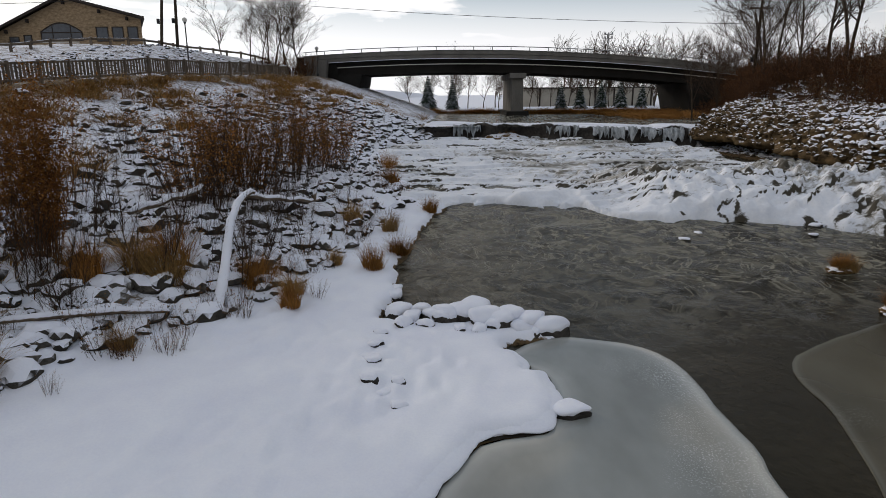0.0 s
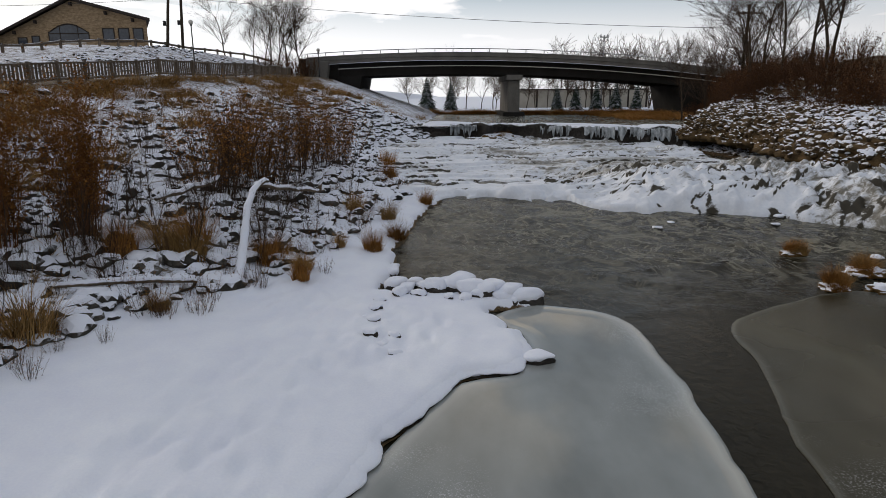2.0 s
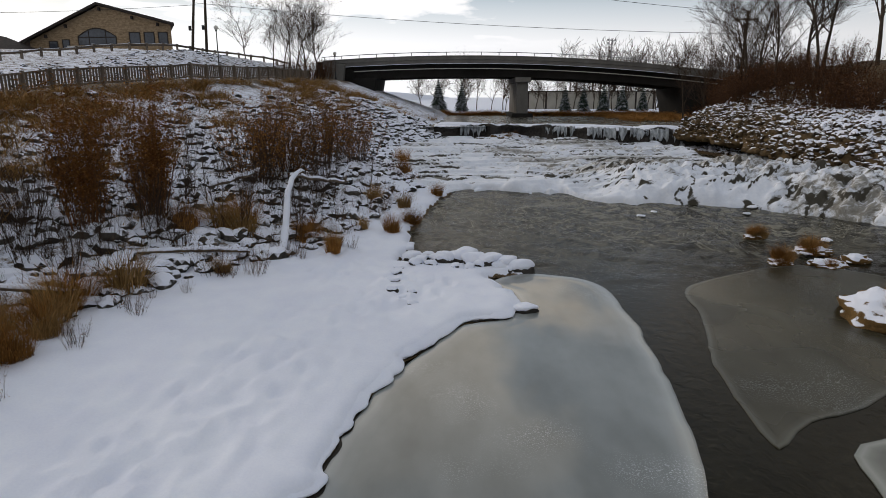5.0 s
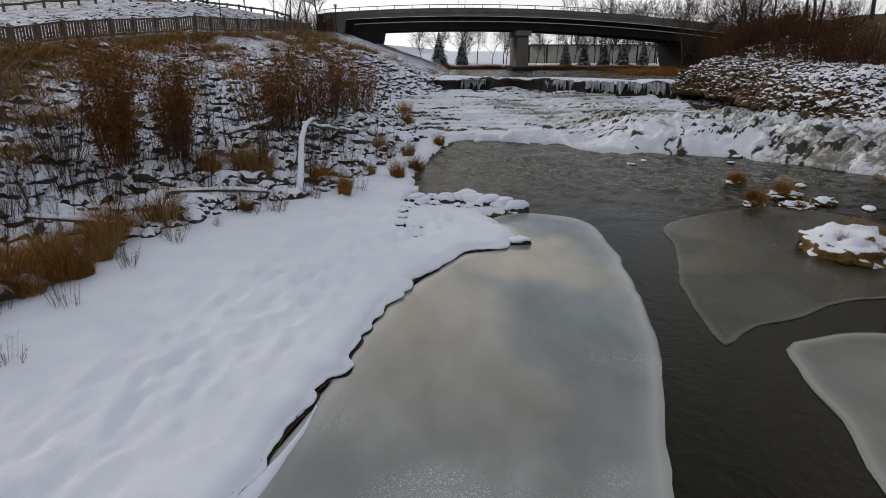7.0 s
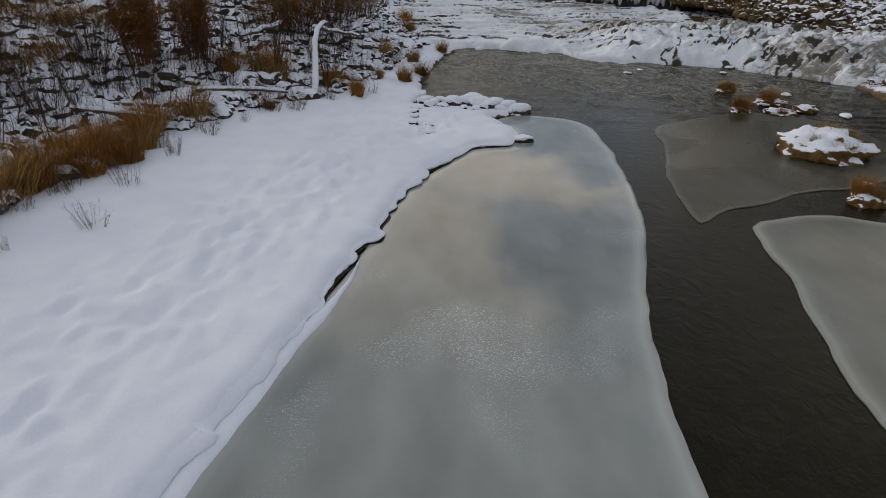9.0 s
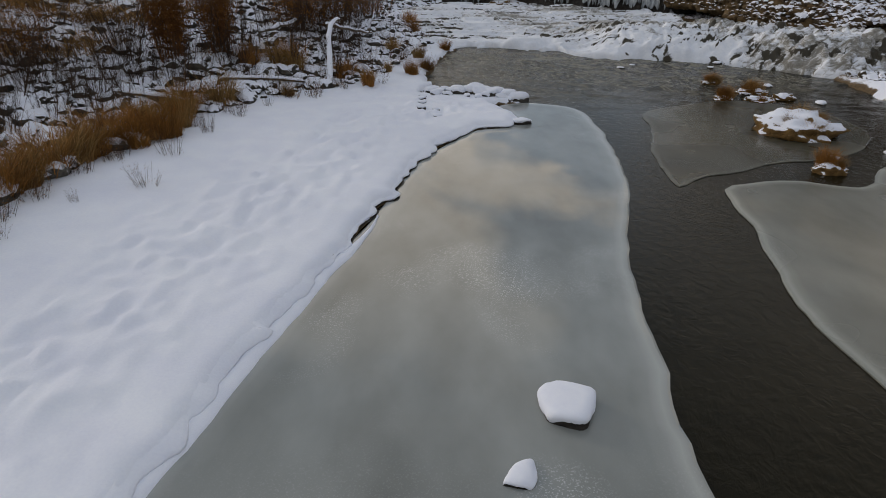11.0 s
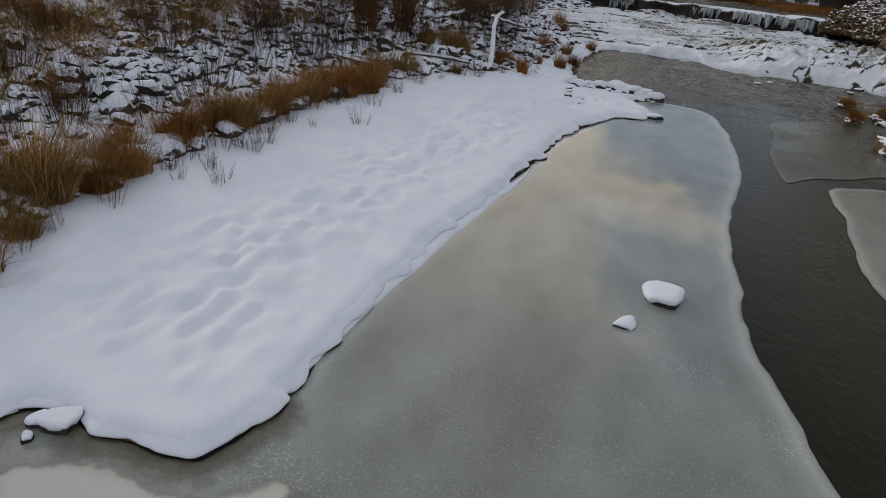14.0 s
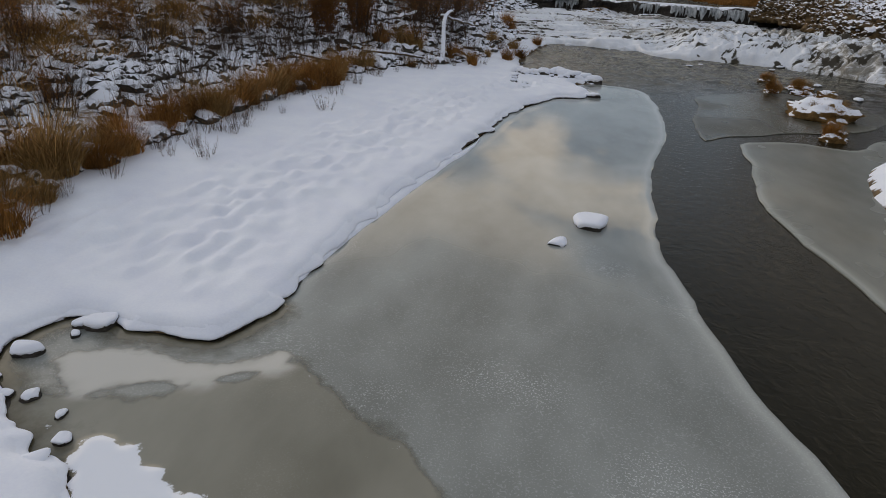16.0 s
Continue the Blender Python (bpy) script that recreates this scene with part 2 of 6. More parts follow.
def ice_material(name="river_ice", dark=(0.128, 0.133, 0.121), light=(0.305, 0.32, 0.31), edge=(0.46, 0.47, 0.45), gloss=(0.012, 0.09), frost=0.7, ior=1.42, frosty=False):
    """Grey river ice, cloudy, polished in places; the rim is paler."""
    m = material(name, dark, light, 0.2, 0.14, 0.004, 0.9, spread=0.2, detail=4.0, ior=ior, stretch=(1.5, 0.8, 1))
    n, l = m.node_tree.nodes, m.node_tree.links
    b = n["Principled BSDF"]
    old = b.inputs["Base Color"].links[0].from_socket
    at = n.new("ShaderNodeAttribute")
    at.attribute_name = "rim"
    mix = n.new("ShaderNodeMixRGB")
    l.new(at.outputs["Fac"], mix.inputs["Fac"])
    l.new(old, mix.inputs["Color1"])
    mix.inputs["Color2"].default_value = (*edge, 1)
    # frost specks
    tc = n.new("ShaderNodeTexCoord")
    fr, fp = n.new("ShaderNodeTexNoise"), n.new("ShaderNodeTexNoise")
    for tex, s, d in ((fr, 42.0, 6.0), (fp, 0.32, 2.0)):
        tex.inputs["Scale"].default_value, tex.inputs["Detail"].default_value = s, d
        l.new(tc.outputs["Object"], tex.inputs["Vector"])
    f1, f2 = n.new("ShaderNodeMapRange"), n.new("ShaderNodeMapRange")
    f1.inputs["From Min"].default_value, f1.inputs["From Max"].default_value = 0.54, 0.66
    f2.inputs["From Min"].default_value, f2.inputs["From Max"].default_value = 0.52, 0.64
    f2.inputs["To Max"].default_value = frost
    l.new(fr.outputs["Fac"], f1.inputs["Value"])
    l.new(fp.outputs["Fac"], f2.inputs["Value"])
    ml = n.new("ShaderNodeMath")
    ml.operation = "MULTIPLY"
    l.new(f1.outputs[0], ml.inputs[0])
    l.new(f2.outputs[0], ml.inputs[1])
    mix2 = n.new("ShaderNodeMixRGB")
    l.new(ml.outputs[0], mix2.inputs["Fac"])
    l.new(mix.outputs[0], mix2.inputs["Color1"])
    mix2.inputs["Color2"].default_value = (0.62, 0.63, 0.64, 1)
    l.new(mix2.outputs[0], b.inputs["Base Color"])
    rr = n.new("ShaderNodeMapRange")
    rr.inputs["From Min"].default_value, rr.inputs["From Max"].default_value = 0.42, 0.62
    rr.inputs["To Min"].default_value, rr.inputs["To Max"].default_value = gloss
    l.new(fp.outputs["Fac"], rr.inputs["Value"])
    if not frosty:
        l.new(rr.outputs[0], b.inputs["Roughness"])
        return m
    # the frost thickens downstream and dulls the ice
    sep, dull, most = n.new("ShaderNodeSeparateXYZ"), n.new("ShaderNodeMapRange"), n.new("ShaderNodeMath")
    l.new(tc.outputs["Object"], sep.inputs[0])
    wander = n.new("ShaderNodeMath")
    wander.operation, wander.inputs[1].default_value = "MULTIPLY_ADD", 6.0
    l.new(fp.outputs["Fac"], wander.inputs[0])
    l.new(sep.outputs["Y"], wander.inputs[2])
    dull.inputs["From Min"].default_value, dull.inputs["From Max"].default_value = -2.6, -5.2
    dull.inputs["To Min"].default_value, dull.inputs["To Max"].default_value = 0.0, 0.42
    l.new(wander.outputs[0], dull.inputs["Value"])
    most.operation = "MAXIMUM"
    l.new(rr.outputs[0], most.inputs[0])
    l.new(dull.outputs[0], most.inputs[1])
    l.new(most.outputs[0], b.inputs["Roughness"])
    more = n.new("ShaderNodeMath")
    more.operation = "MAXIMUM"
    l.new(f2.outputs[0], more.inputs[0])
    less = n.new("ShaderNodeMath")
    less.operation, less.inputs[1].default_value = "MULTIPLY", 0.5
    l.new(dull.outputs[0], less.inputs[0])
    l.new(less.outputs[0], more.inputs[1])
    l.new(more.outputs[0], ml.inputs[1])
    return m


def water_material():
    m = material("river_water", (0.007, 0.006, 0.0025), (0.016, 0.0135, 0.007), 0.6, 0.06, 0.0, 5.0, ior=1.16)
    n, l = m.node_tree.nodes, m.node_tree.links
    b = n["Principled BSDF"]
    old = b.inputs["Base Color"].links[0].from_socket
    at = n.new("ShaderNodeAttribute")
    at.attribute_name = "rough_water"
    tc, mp = n.new("ShaderNodeTexCoord"), n.new("ShaderNodeMapping")
    mp.inputs["Scale"].default_value = (1.0, 0.8, 1.0)
    l.new(tc.outputs["Object"], mp.inputs[0])
    rip, slush = n.new("ShaderNodeTexNoise"), n.new("ShaderNodeTexNoise")
    for tex, s, d, q in ((rip, 5.5, 7.0, 0.5), (slush, 0.7, 10.0, 2.4)):
        tex.inputs["Scale"].default_value, tex.inputs["Detail"].default_value, tex.inputs["Distortion"].default_value = s, d, q
        tex.inputs["Roughness"].default_value = 0.6
        l.new(mp.outputs[0], tex.inputs["Vector"])
    rm = n.new("ShaderNodeMapRange")
    rm.inputs["From Min"].default_value, rm.inputs["From Max"].default_value = 0.45, 0.60
    l.new(slush.outputs["Fac"], rm.inputs["Value"])
    # slush drawn out into thin curling lines
    curl = n.new("ShaderNodeTexNoise")
    curl.inputs["Scale"].default_value, curl.inputs["Detail"].default_value, curl.inputs["Distortion"].default_value = 0.55, 7.0, 3.2
    l.new(mp.outputs[0], curl.inputs["Vector"])
    away, near_ = n.new("ShaderNodeMath"), n.new("ShaderNodeMath")
    away.operation, away.inputs[1].default_value, near_.operation = "SUBTRACT", 0.5, "ABSOLUTE"
    l.new(curl.outputs["Fac"], away.inputs[0])
    l.new(away.outputs[0], near_.inputs[0])
    line = n.new("ShaderNodeMapRange")
    line.inputs["From Min"].default_value, line.inputs["From Max"].default_value = 0.004, 0.03
    line.inputs["To Min"].default_value, line.inputs["To Max"].default_value = 0.7, 0.0
    l.new(near_.outputs[0], line.inputs["Value"])
    half = n.new("ShaderNodeMath")
    half.operation, half.inputs[1].default_value = "MULTIPLY", 0.5
    l.new(rm.outputs[0], half.inputs[0])
    top_ = n.new("ShaderNodeMath")
    top_.operation = "MAXIMUM"
    l.new(half.outputs[0], top_.inputs[0])
    l.new(line.outputs[0], top_.inputs[1])
    ml = n.new("ShaderNodeMath")
    ml.operation = "MULTIPLY"
    l.new(top_.outputs[0], ml.inputs[0])
    l.new(at.outputs["Fac"], ml.inputs[1])
    mix = n.new("ShaderNodeMixRGB")
    l.new(ml.outputs[0], mix.inputs["Fac"])
    l.new(old, mix.inputs["Color1"])
    mix.inputs["Color2"].default_value = (0.30, 0.28, 0.22, 1)
    l.new(mix.outputs[0], b.inputs["Base Color"])
    rg = n.new("ShaderNodeMapRange")
    rg.inputs["To Min"].default_value, rg.inputs["To Max"].default_value = 0.05, 0.6
    l.new(ml.outputs[0], rg.inputs["Value"])
    l.new(rg.outputs[0], b.inputs["Roughness"])
    bp = n.new("ShaderNodeBump")
    bp.inputs["Distance"].default_value = 0.08
    st = n.new("ShaderNodeMapRange")
    st.inputs["To Min"].default_value, st.inputs["To Max"].default_value = 0.2, 1.0
    l.new(at.outputs["Fac"], st.inputs["Value"])
    l.new(st.outputs[0], bp.inputs["Strength"])
    l.new(rip.outputs["Fac"], bp.inputs["Height"])
    l.new(bp.outputs[0], b.inputs["Normal"])
    return m


def cascade_material():
    """Snow over ice, tan slush where it is wet, dark rock and painted crevice shade at the plates' steps."""
    m = material("cascade_ice", (0.60, 0.63, 0.70), (0.82, 0.83, 0.87), 0.9, 0.6, 0.5, 9.0, detail=8.0)
    n, l = m.node_tree.nodes, m.node_tree.links
    b = n["Principled BSDF"]
    colour = b.inputs["Base Color"].links[0].from_socket
    tc, mp = n.new("ShaderNodeTexCoord"), n.new("ShaderNodeMapping")
    mp.inputs["Scale"].default_value = (0.7, 1.5, 1.2)
    l.new(tc.outputs["Object"], mp.inputs[0])
    t1 = n.new("ShaderNodeTexNoise")
    t1.inputs["Scale"].default_value, t1.inputs["Detail"].default_value, t1.inputs["Distortion"].default_value = 2.6, 10.0, 0.6
    t1.inputs["Roughness"].default_value = 0.72
    l.new(mp.outputs[0], t1.inputs["Vector"])
    slush = n.new("ShaderNodeValToRGB")
    e = slush.color_ramp.elements
    e[0].position, e[1].position = 0.32, 0.68
    e[0].color, e[1].color = (0.40, 0.385, 0.36, 1), (0.13, 0.118, 0.095, 1)
    l.new(t1.outputs["Fac"], slush.inputs[0])
    masks = []
    for key, lo, hi, pull in (("wet", 0.36, 0.60, 1.7), ("rock_shade", 0.40, 0.56, 1.5)):
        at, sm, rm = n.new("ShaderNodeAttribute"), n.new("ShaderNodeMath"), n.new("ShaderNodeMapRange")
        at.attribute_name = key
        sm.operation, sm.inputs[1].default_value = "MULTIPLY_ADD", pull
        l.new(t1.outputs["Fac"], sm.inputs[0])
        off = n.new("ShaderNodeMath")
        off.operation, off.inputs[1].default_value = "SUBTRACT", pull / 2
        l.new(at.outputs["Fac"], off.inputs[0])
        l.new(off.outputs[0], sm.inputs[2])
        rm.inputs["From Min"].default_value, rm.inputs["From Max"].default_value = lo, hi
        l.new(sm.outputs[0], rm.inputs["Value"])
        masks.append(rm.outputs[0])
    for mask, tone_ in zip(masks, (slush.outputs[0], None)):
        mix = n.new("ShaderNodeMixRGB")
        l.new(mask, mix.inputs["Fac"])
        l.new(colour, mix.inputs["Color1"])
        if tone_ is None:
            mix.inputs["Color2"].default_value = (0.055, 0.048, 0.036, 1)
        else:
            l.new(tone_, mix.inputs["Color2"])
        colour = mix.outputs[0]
    l.new(colour, b.inputs["Base Color"])
    rg = n.new("ShaderNodeMapRange")
    rg.inputs["To Min"].default_value, rg.inputs["To Max"].default_value = 0.65, 0.3
    l.new(masks[0], rg.inputs["Value"])
    l.new(rg.outputs[0], b.inputs["Roughness"])
    return m


GROUND, ICE, WATER, CASCADE = ground_material(), ice_material(frosty=True), water_material(), cascade_material()
THIN_ICE = ice_material("thin_ice", (0.023, 0.02, 0.011), (0.068, 0.064, 0.044), (0.24, 0.245, 0.22), (0.2, 0.4), 0.4, 1.27)
GREY_ICE = ice_material("grey_ice", (0.085, 0.088, 0.075), (0.20, 0.205, 0.185), (0.33, 0.34, 0.31), (0.15, 0.35), 0.3, 1.3)

# ---- shape of the land ----
FALL = 0.0227          # the river falls this much a metre
POOL = 2.45            # water above the ledge

# the snowy left bank's edge, from upstream to downstream
LEFT_EDGE = [(0.5, 97), (1.5, 80), (1.8, 66), (0.6, 53), (-3.8, 44), (-1.9, 32), (-1.7, 27), (0.1, 25.2), (-0.3, 23.5), (-0.85, 20.5), (-1.3, 16.5),
             (-1.05, 14.3), (-1.35, 12.5), (0.6, 12.35), (2.3, 12.1), (2.25, 11.7), (1.05, 11.2), (1.6, 10.2), (1.8, 9.2), (1.35, 8.2),
             (0.5, 7.9), (0.05, 7.2), (-0.85, 5.4), (-1.35, 3.8), (-1.6, 2.6), (-2.1, 0.2), (-2.4, -1.2), (-2.8, -2.7),
             (-3.45, -5.9), (-3.7, -7.6), (-3.95, -9.6), (-4.4, -10.3), (-5.2, -10.25), (-5.8, -10.15), (-6.4, -10.05), (-6.75, -10.6),
             (-6.6, -11.4), (-5.7, -12.0), (-5.5, -12.3), (-4.6, -12.7), (-4.3, -13.1), (-3.5, -14.5), (-3.5, -20), (-3, -60)]
RIGHT_EDGE = [(8, -60), (7.6, -8), (7.75, -2.6), (8.9, 1.0), (11.5, 3.5), (14, 7), (16.2, 13), (16.8, 17.5), (18.2, 20), (19.2, 26),
              (19.8, 33), (19.8, 39), (18.4, 44.5), (19.5, 50), (24, 60), (30, 75), (31, 95)]


def smooth_line(points, step=0.25, closed=False):
    """Catmull-Rom through the points, at about even steps."""
    p = [np.array(q, float) for q in points]
    p = [p[-1], *p, p[0], p[1]] if closed else [2 * p[0] - p[1], *p, 2 * p[-1] - p[-2]]
    out = []
    for a, b, c, d in zip(p, p[1:], p[2:], p[3:]):
        k = max(1, min(40, int(np.linalg.norm(c - b) / step)))
        for t in np.arange(k) / k:
            out.append(0.5 * (2 * b + (c - a) * t + (2 * a - 5 * b + 4 * c - d) * t * t + (3 * b - a - 3 * c + d) * t ** 3))
    if not closed:
        out.append(p[-2])
    return np.array(out)


def inside(x, y, poly):
    """Distance to the outline of a closed polygon, positive inside."""
    best, cross = np.full(x.shape, 1e9), np.zeros(x.shape, bool)
    for (ax, ay), (bx, by) in zip(poly, np.roll(poly, -1, 0)):
        dx, dy = bx - ax, by - ay
        t = np.clip(((x - ax) * dx + (y - ay) * dy) / (dx * dx + dy * dy + 1e-12), 0, 1)
        best = np.minimum(best, (x - ax - t * dx) ** 2 + (y - ay - t * dy) ** 2)
        if ay != by:
            cross ^= ((ay > y) != (by > y)) & (x < dx * (y - ay) / (by - ay) + ax)
    return np.sqrt(best) * np.where(cross, 1, -1)


def ease(a, b, v):
    t = np.clip((v - a) / (b - a), 0, 1)
    return t * t * (3 - 2 * t)


def ripple(x, y, size, seed=0.0):
    """Cheap smooth noise between about -1 and 1."""
    x, y = np.asarray(x, float), np.asarray(y, float)
    total = 0.0
    for octave, weight in ((1.0, 1.0), (2.1, 0.5)):
        u = (0.80 * x + 0.60 * y) / (1.5 * size) * octave + seed * 17.3 + octave
        v = (0.80 * y - 0.60 * x) / (1.5 * size) * octave + seed * 9.1
        i, j = np.floor(u), np.floor(v)
        f, g = u - i, v - j
        f, g = f * f * f * (f * (f * 6 - 15) + 10), g * g * g * (g * (g * 6 - 15) + 10)
        h = [np.modf(np.abs(np.sin((i + a) * 127.1 + (j + b) * 311.7 + seed * 74.7) * 43758.5453))[0] for a, b in ((0, 0), (1, 0), (0, 1), (1, 1))]
        total = total + weight * (((h[0] * (1 - f) + h[1] * f) * (1 - g) + (h[2] * (1 - f) + h[3] * f) * g) * 2 - 1)
    return total


left_line = smooth_line(LEFT_EDGE, 0.22)
right_line = smooth_line(RIGHT_EDGE, 1.0)
wobble = np.stack([ripple(left_line[:, 0], left_line[:, 1], 0.22, 1), ripple(left_line[:, 0], left_line[:, 1], 0.22, 2)], 1) * 0.10
wobble += np.stack([ripple(left_line[:, 0], left_line[:, 1], 0.7, 3), ripple(left_line[:, 0], left_line[:, 1], 0.7, 4)], 1) * 0.09
LEFT_LAND = np.vstack([left_line + wobble, [(-5000, -60), (-5000, 97)]])
RIGHT_LAND = np.vstack([right_line, [(5000, 95), (5000, -60)]])

TOE_Y = [-20, -12, -5.7, 0, 3, 7, 9, 11, 13, 15, 20, 25, 32, 44, 53, 60, 80, 95]
TOE_X = [-11, -10.2, -9.2, -8.7, -8.3, -7.5, -6.4, -5.2, -3.9, -3.0, -2.2, -1.2, -2.6, -4.6, -0.4, 0.5, 0, 0]
CREST_Y = [-20, 20, 30, 36, 40, 45, 50, 61, 75, 95]
CREST_X = [-22, -22, -22.5, -21.5, -19.8, -18.8, -17, -16.2, -14.5, -14.5]


def fall_line(y):
    return FALL * np.clip(y, -60, 95)


def land(x, y):
    """Height of the ground and how bare of snow it is."""
    shape = np.shape(x)
    x, y = np.ravel(np.asarray(x, float)), np.ravel(np.asarray(y, float))
    dl, dr = np.full(x.shape, -50.0), np.full(x.shape, -50.0)
    near = (np.abs(y) < 110) & (np.abs(x) < 140)
    dl[near] = inside(x[near], y[near], LEFT_LAND)
    dr[near] = inside(x[near], y[near], RIGHT_LAND)
    dl[~near & (x < 0)], dr[~near & (x > 0)] = 60, 60
    bed = np.where(y > 53.4, 1.9 - fall_line(y), np.clip(0.02 + 1.6 * np.maximum(dl, dr), -0.55, 0.02))
    # left: a snow-covered beach, a stony slope, the path and the hill
    toe, crest = np.interp(y, TOE_Y, TOE_X), np.interp(y, CREST_Y, CREST_X)
    up = np.clip((toe - x) / (toe - crest), 0, 1)
    shore = np.clip(dl, 0, None)
    beach = 0.02 + 0.17 * (1 - np.exp(-shore / 0.09)) + 0.05 * np.minimum(shore, 6)
    drifts = np.clip(shore / 0.8, 0, 1) * (1 - ease(-0.5, 1.5, toe - x))
    band = np.exp(-((shore - 2.3) / 1.6) ** 2)
    beach = beach + drifts * (band * (0.055 * ripple(0.85 * x + 0.45 * y, 0.45 * y - 0.9 * x, 0.18, 5) + 0.022 * ripple(x, y * 0.8, 0.45, 6)) + 0.012 * ripple(x, y, 0.3, 3) + 0.03 * ripple(x, y, 2.4, 7))
    crest_z = np.interp(y, [-20, 5, 20, 26, 35, 38, 45, 61], [1.6, 2.5, 4.1, 4.6, 4.95, 5.25, 5.45, 5.5])
    slope = 0.1 + (crest_z - 0.35) * (up ** 0.92) + 0.07 * ripple(x, y, 0.9, 8) * (up > 0) + 0.12 * ripple(x, y, 3.0, 9) * (up > 0)
    hill_z = np.interp(y, [24, 40, 50, 56, 62, 68, 74, 79, 85], [0, 0.7, 1.4, 2.0, 2.95, 3.4, 3.0, 2.6, 2.4])
    hill_w = np.interp(y, [56, 62, 68, 74, 79], [20, 19, 16, 14, 11.5])
    hill = hill_z * ease(2.5, hill_w, crest - x) + 1.0 * ease(76, 84, y) * ease(14, 22, crest - x)
    left = np.maximum(beach, beach * 0.4 + slope * ease(-0.2, 0.8, toe - x)) + hill
    # right: a low snowy shore downstream, a rock bank upstream
    rs = np.clip(dr, 0, None)
    rock = ease(13, 19, y)
    low = 0.05 + 0.3 * (1 - np.exp(-rs / 0.25)) + 0.10 * np.minimum(rs, 8) + 0.06 * ripple(x, y, 0.6, 2) * np.clip(rs, 0, 1) + 5.5 * ease(6, 26, rs)
    steep = 0.1 + 3.3 * ease(2.2, 4.2, rs) + 3.2 * ease(2.5, 14, rs) + 1.5 * ease(14, 30, rs) + 0.25 * ripple(x, y, 1.6, 4) * ease(0, 3, rs)
    right = low * (1 - rock) + steep * rock
    z = np.where(dl > 0, left, np.where(dr > 0, right, bed)) + fall_line(y)
    # beyond the bridge the valley floor is level
    far = ease(90, 97, y)
    keep = np.where(x < -32, 0.35, 1.0)
    z = z * (1 - far * keep) + (2.75 + 0.08 * ripple(x, y, 9, 3)) * far * keep
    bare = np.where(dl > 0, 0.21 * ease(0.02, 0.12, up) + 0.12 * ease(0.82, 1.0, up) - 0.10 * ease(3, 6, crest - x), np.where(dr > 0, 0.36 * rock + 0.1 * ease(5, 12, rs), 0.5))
    bare = np.where(np.maximum(dl, dr) < -0.05, 0.7, bare)   # soil colour from just past the waterline
    bare = np.where(y > 88, 0.06, bare)
    return z.reshape(shape), bare.reshape(shape)


def z_at(x, y):
    return float(land(np.array([x]), np.array([y]))[0][0])


# ---- mesh helpers ----
def mesh_from(name, verts, faces, mat, smooth=True, attrs=()):
    me = bpy.data.meshes.new(name)
    me.from_pydata(np.asarray(verts, float).tolist(), [], [tuple(int(i) for i in f) for f in faces])
    for key, values in attrs:
        me.attributes.new(key, "FLOAT", "POINT").data.foreach_set("value", np.asarray(values, np.float32).ravel())
    if smooth:
        me.polygons.foreach_set("use_smooth", np.ones(len(me.polygons), bool))
    me.materials.append(mat)
    me.update()
    return me


def sheet(xs, ys):
    """Grid coordinates and quads."""
    gx, gy = np.meshgrid(xs, ys)
    w, h = len(xs), len(ys)
    i = np.arange(w * h).reshape(h, w)
    return gx, gy, np.stack([i[:-1, :-1], i[:-1, 1:], i[1:, 1:], i[1:, :-1]], -1).reshape(-1, 4)


def part(name, data, mat, parent=None, label=""):
    """Links a bmesh or mesh as one object under a thing or part."""
    if isinstance(data, bmesh.types.BMesh):
        me = bpy.data.meshes.new(name)
        data.to_mesh(me)
        data.free()
        me.materials.append(mat)
    else:
        me = data
    ob = new(name, me)
    if parent is not None:
        ob.parent = parent
    if label:
        ob["label"] = label
    return ob


def thing(name, label, category, at=(0, 0, 0), group="", kind=""):
    ob = new(name)
    ob.location = at
    ob.empty_display_size = 0.2
    return tagged(ob, label, category, group, kind)


def add_box(bm, lo, hi, bevel=0.0, m=None):
    v = [bm.verts.new((x, y, z)) for x in (lo[0], hi[0]) for y in (lo[1], hi[1]) for z in (lo[2], hi[2])]
    f = [bm.faces.new([v[i] for i in q]) for q in ((0, 1, 3, 2), (4, 6, 7, 5), (0, 4, 5, 1), (2, 3, 7, 6), (0, 2, 6, 4), (1, 5, 7, 3))]
    if bevel:
        edges = list({e for q in f for e in q.edges})
        out = bmesh.ops.bevel(bm, geom=edges, offset=bevel, segments=1, affect="EDGES", profile=0.5)
        v = list({w for q in out["faces"] for w in q.verts} | {w for w in v if w.is_valid})
    if m is not None:
        bmesh.ops.transform(bm, matrix=m, verts=[w for w in v if w.is_valid])
    return bm


def boxed(lo, hi, bevel=0.0, m=None):
    return add_box(bmesh.new(), lo, hi, bevel, m)


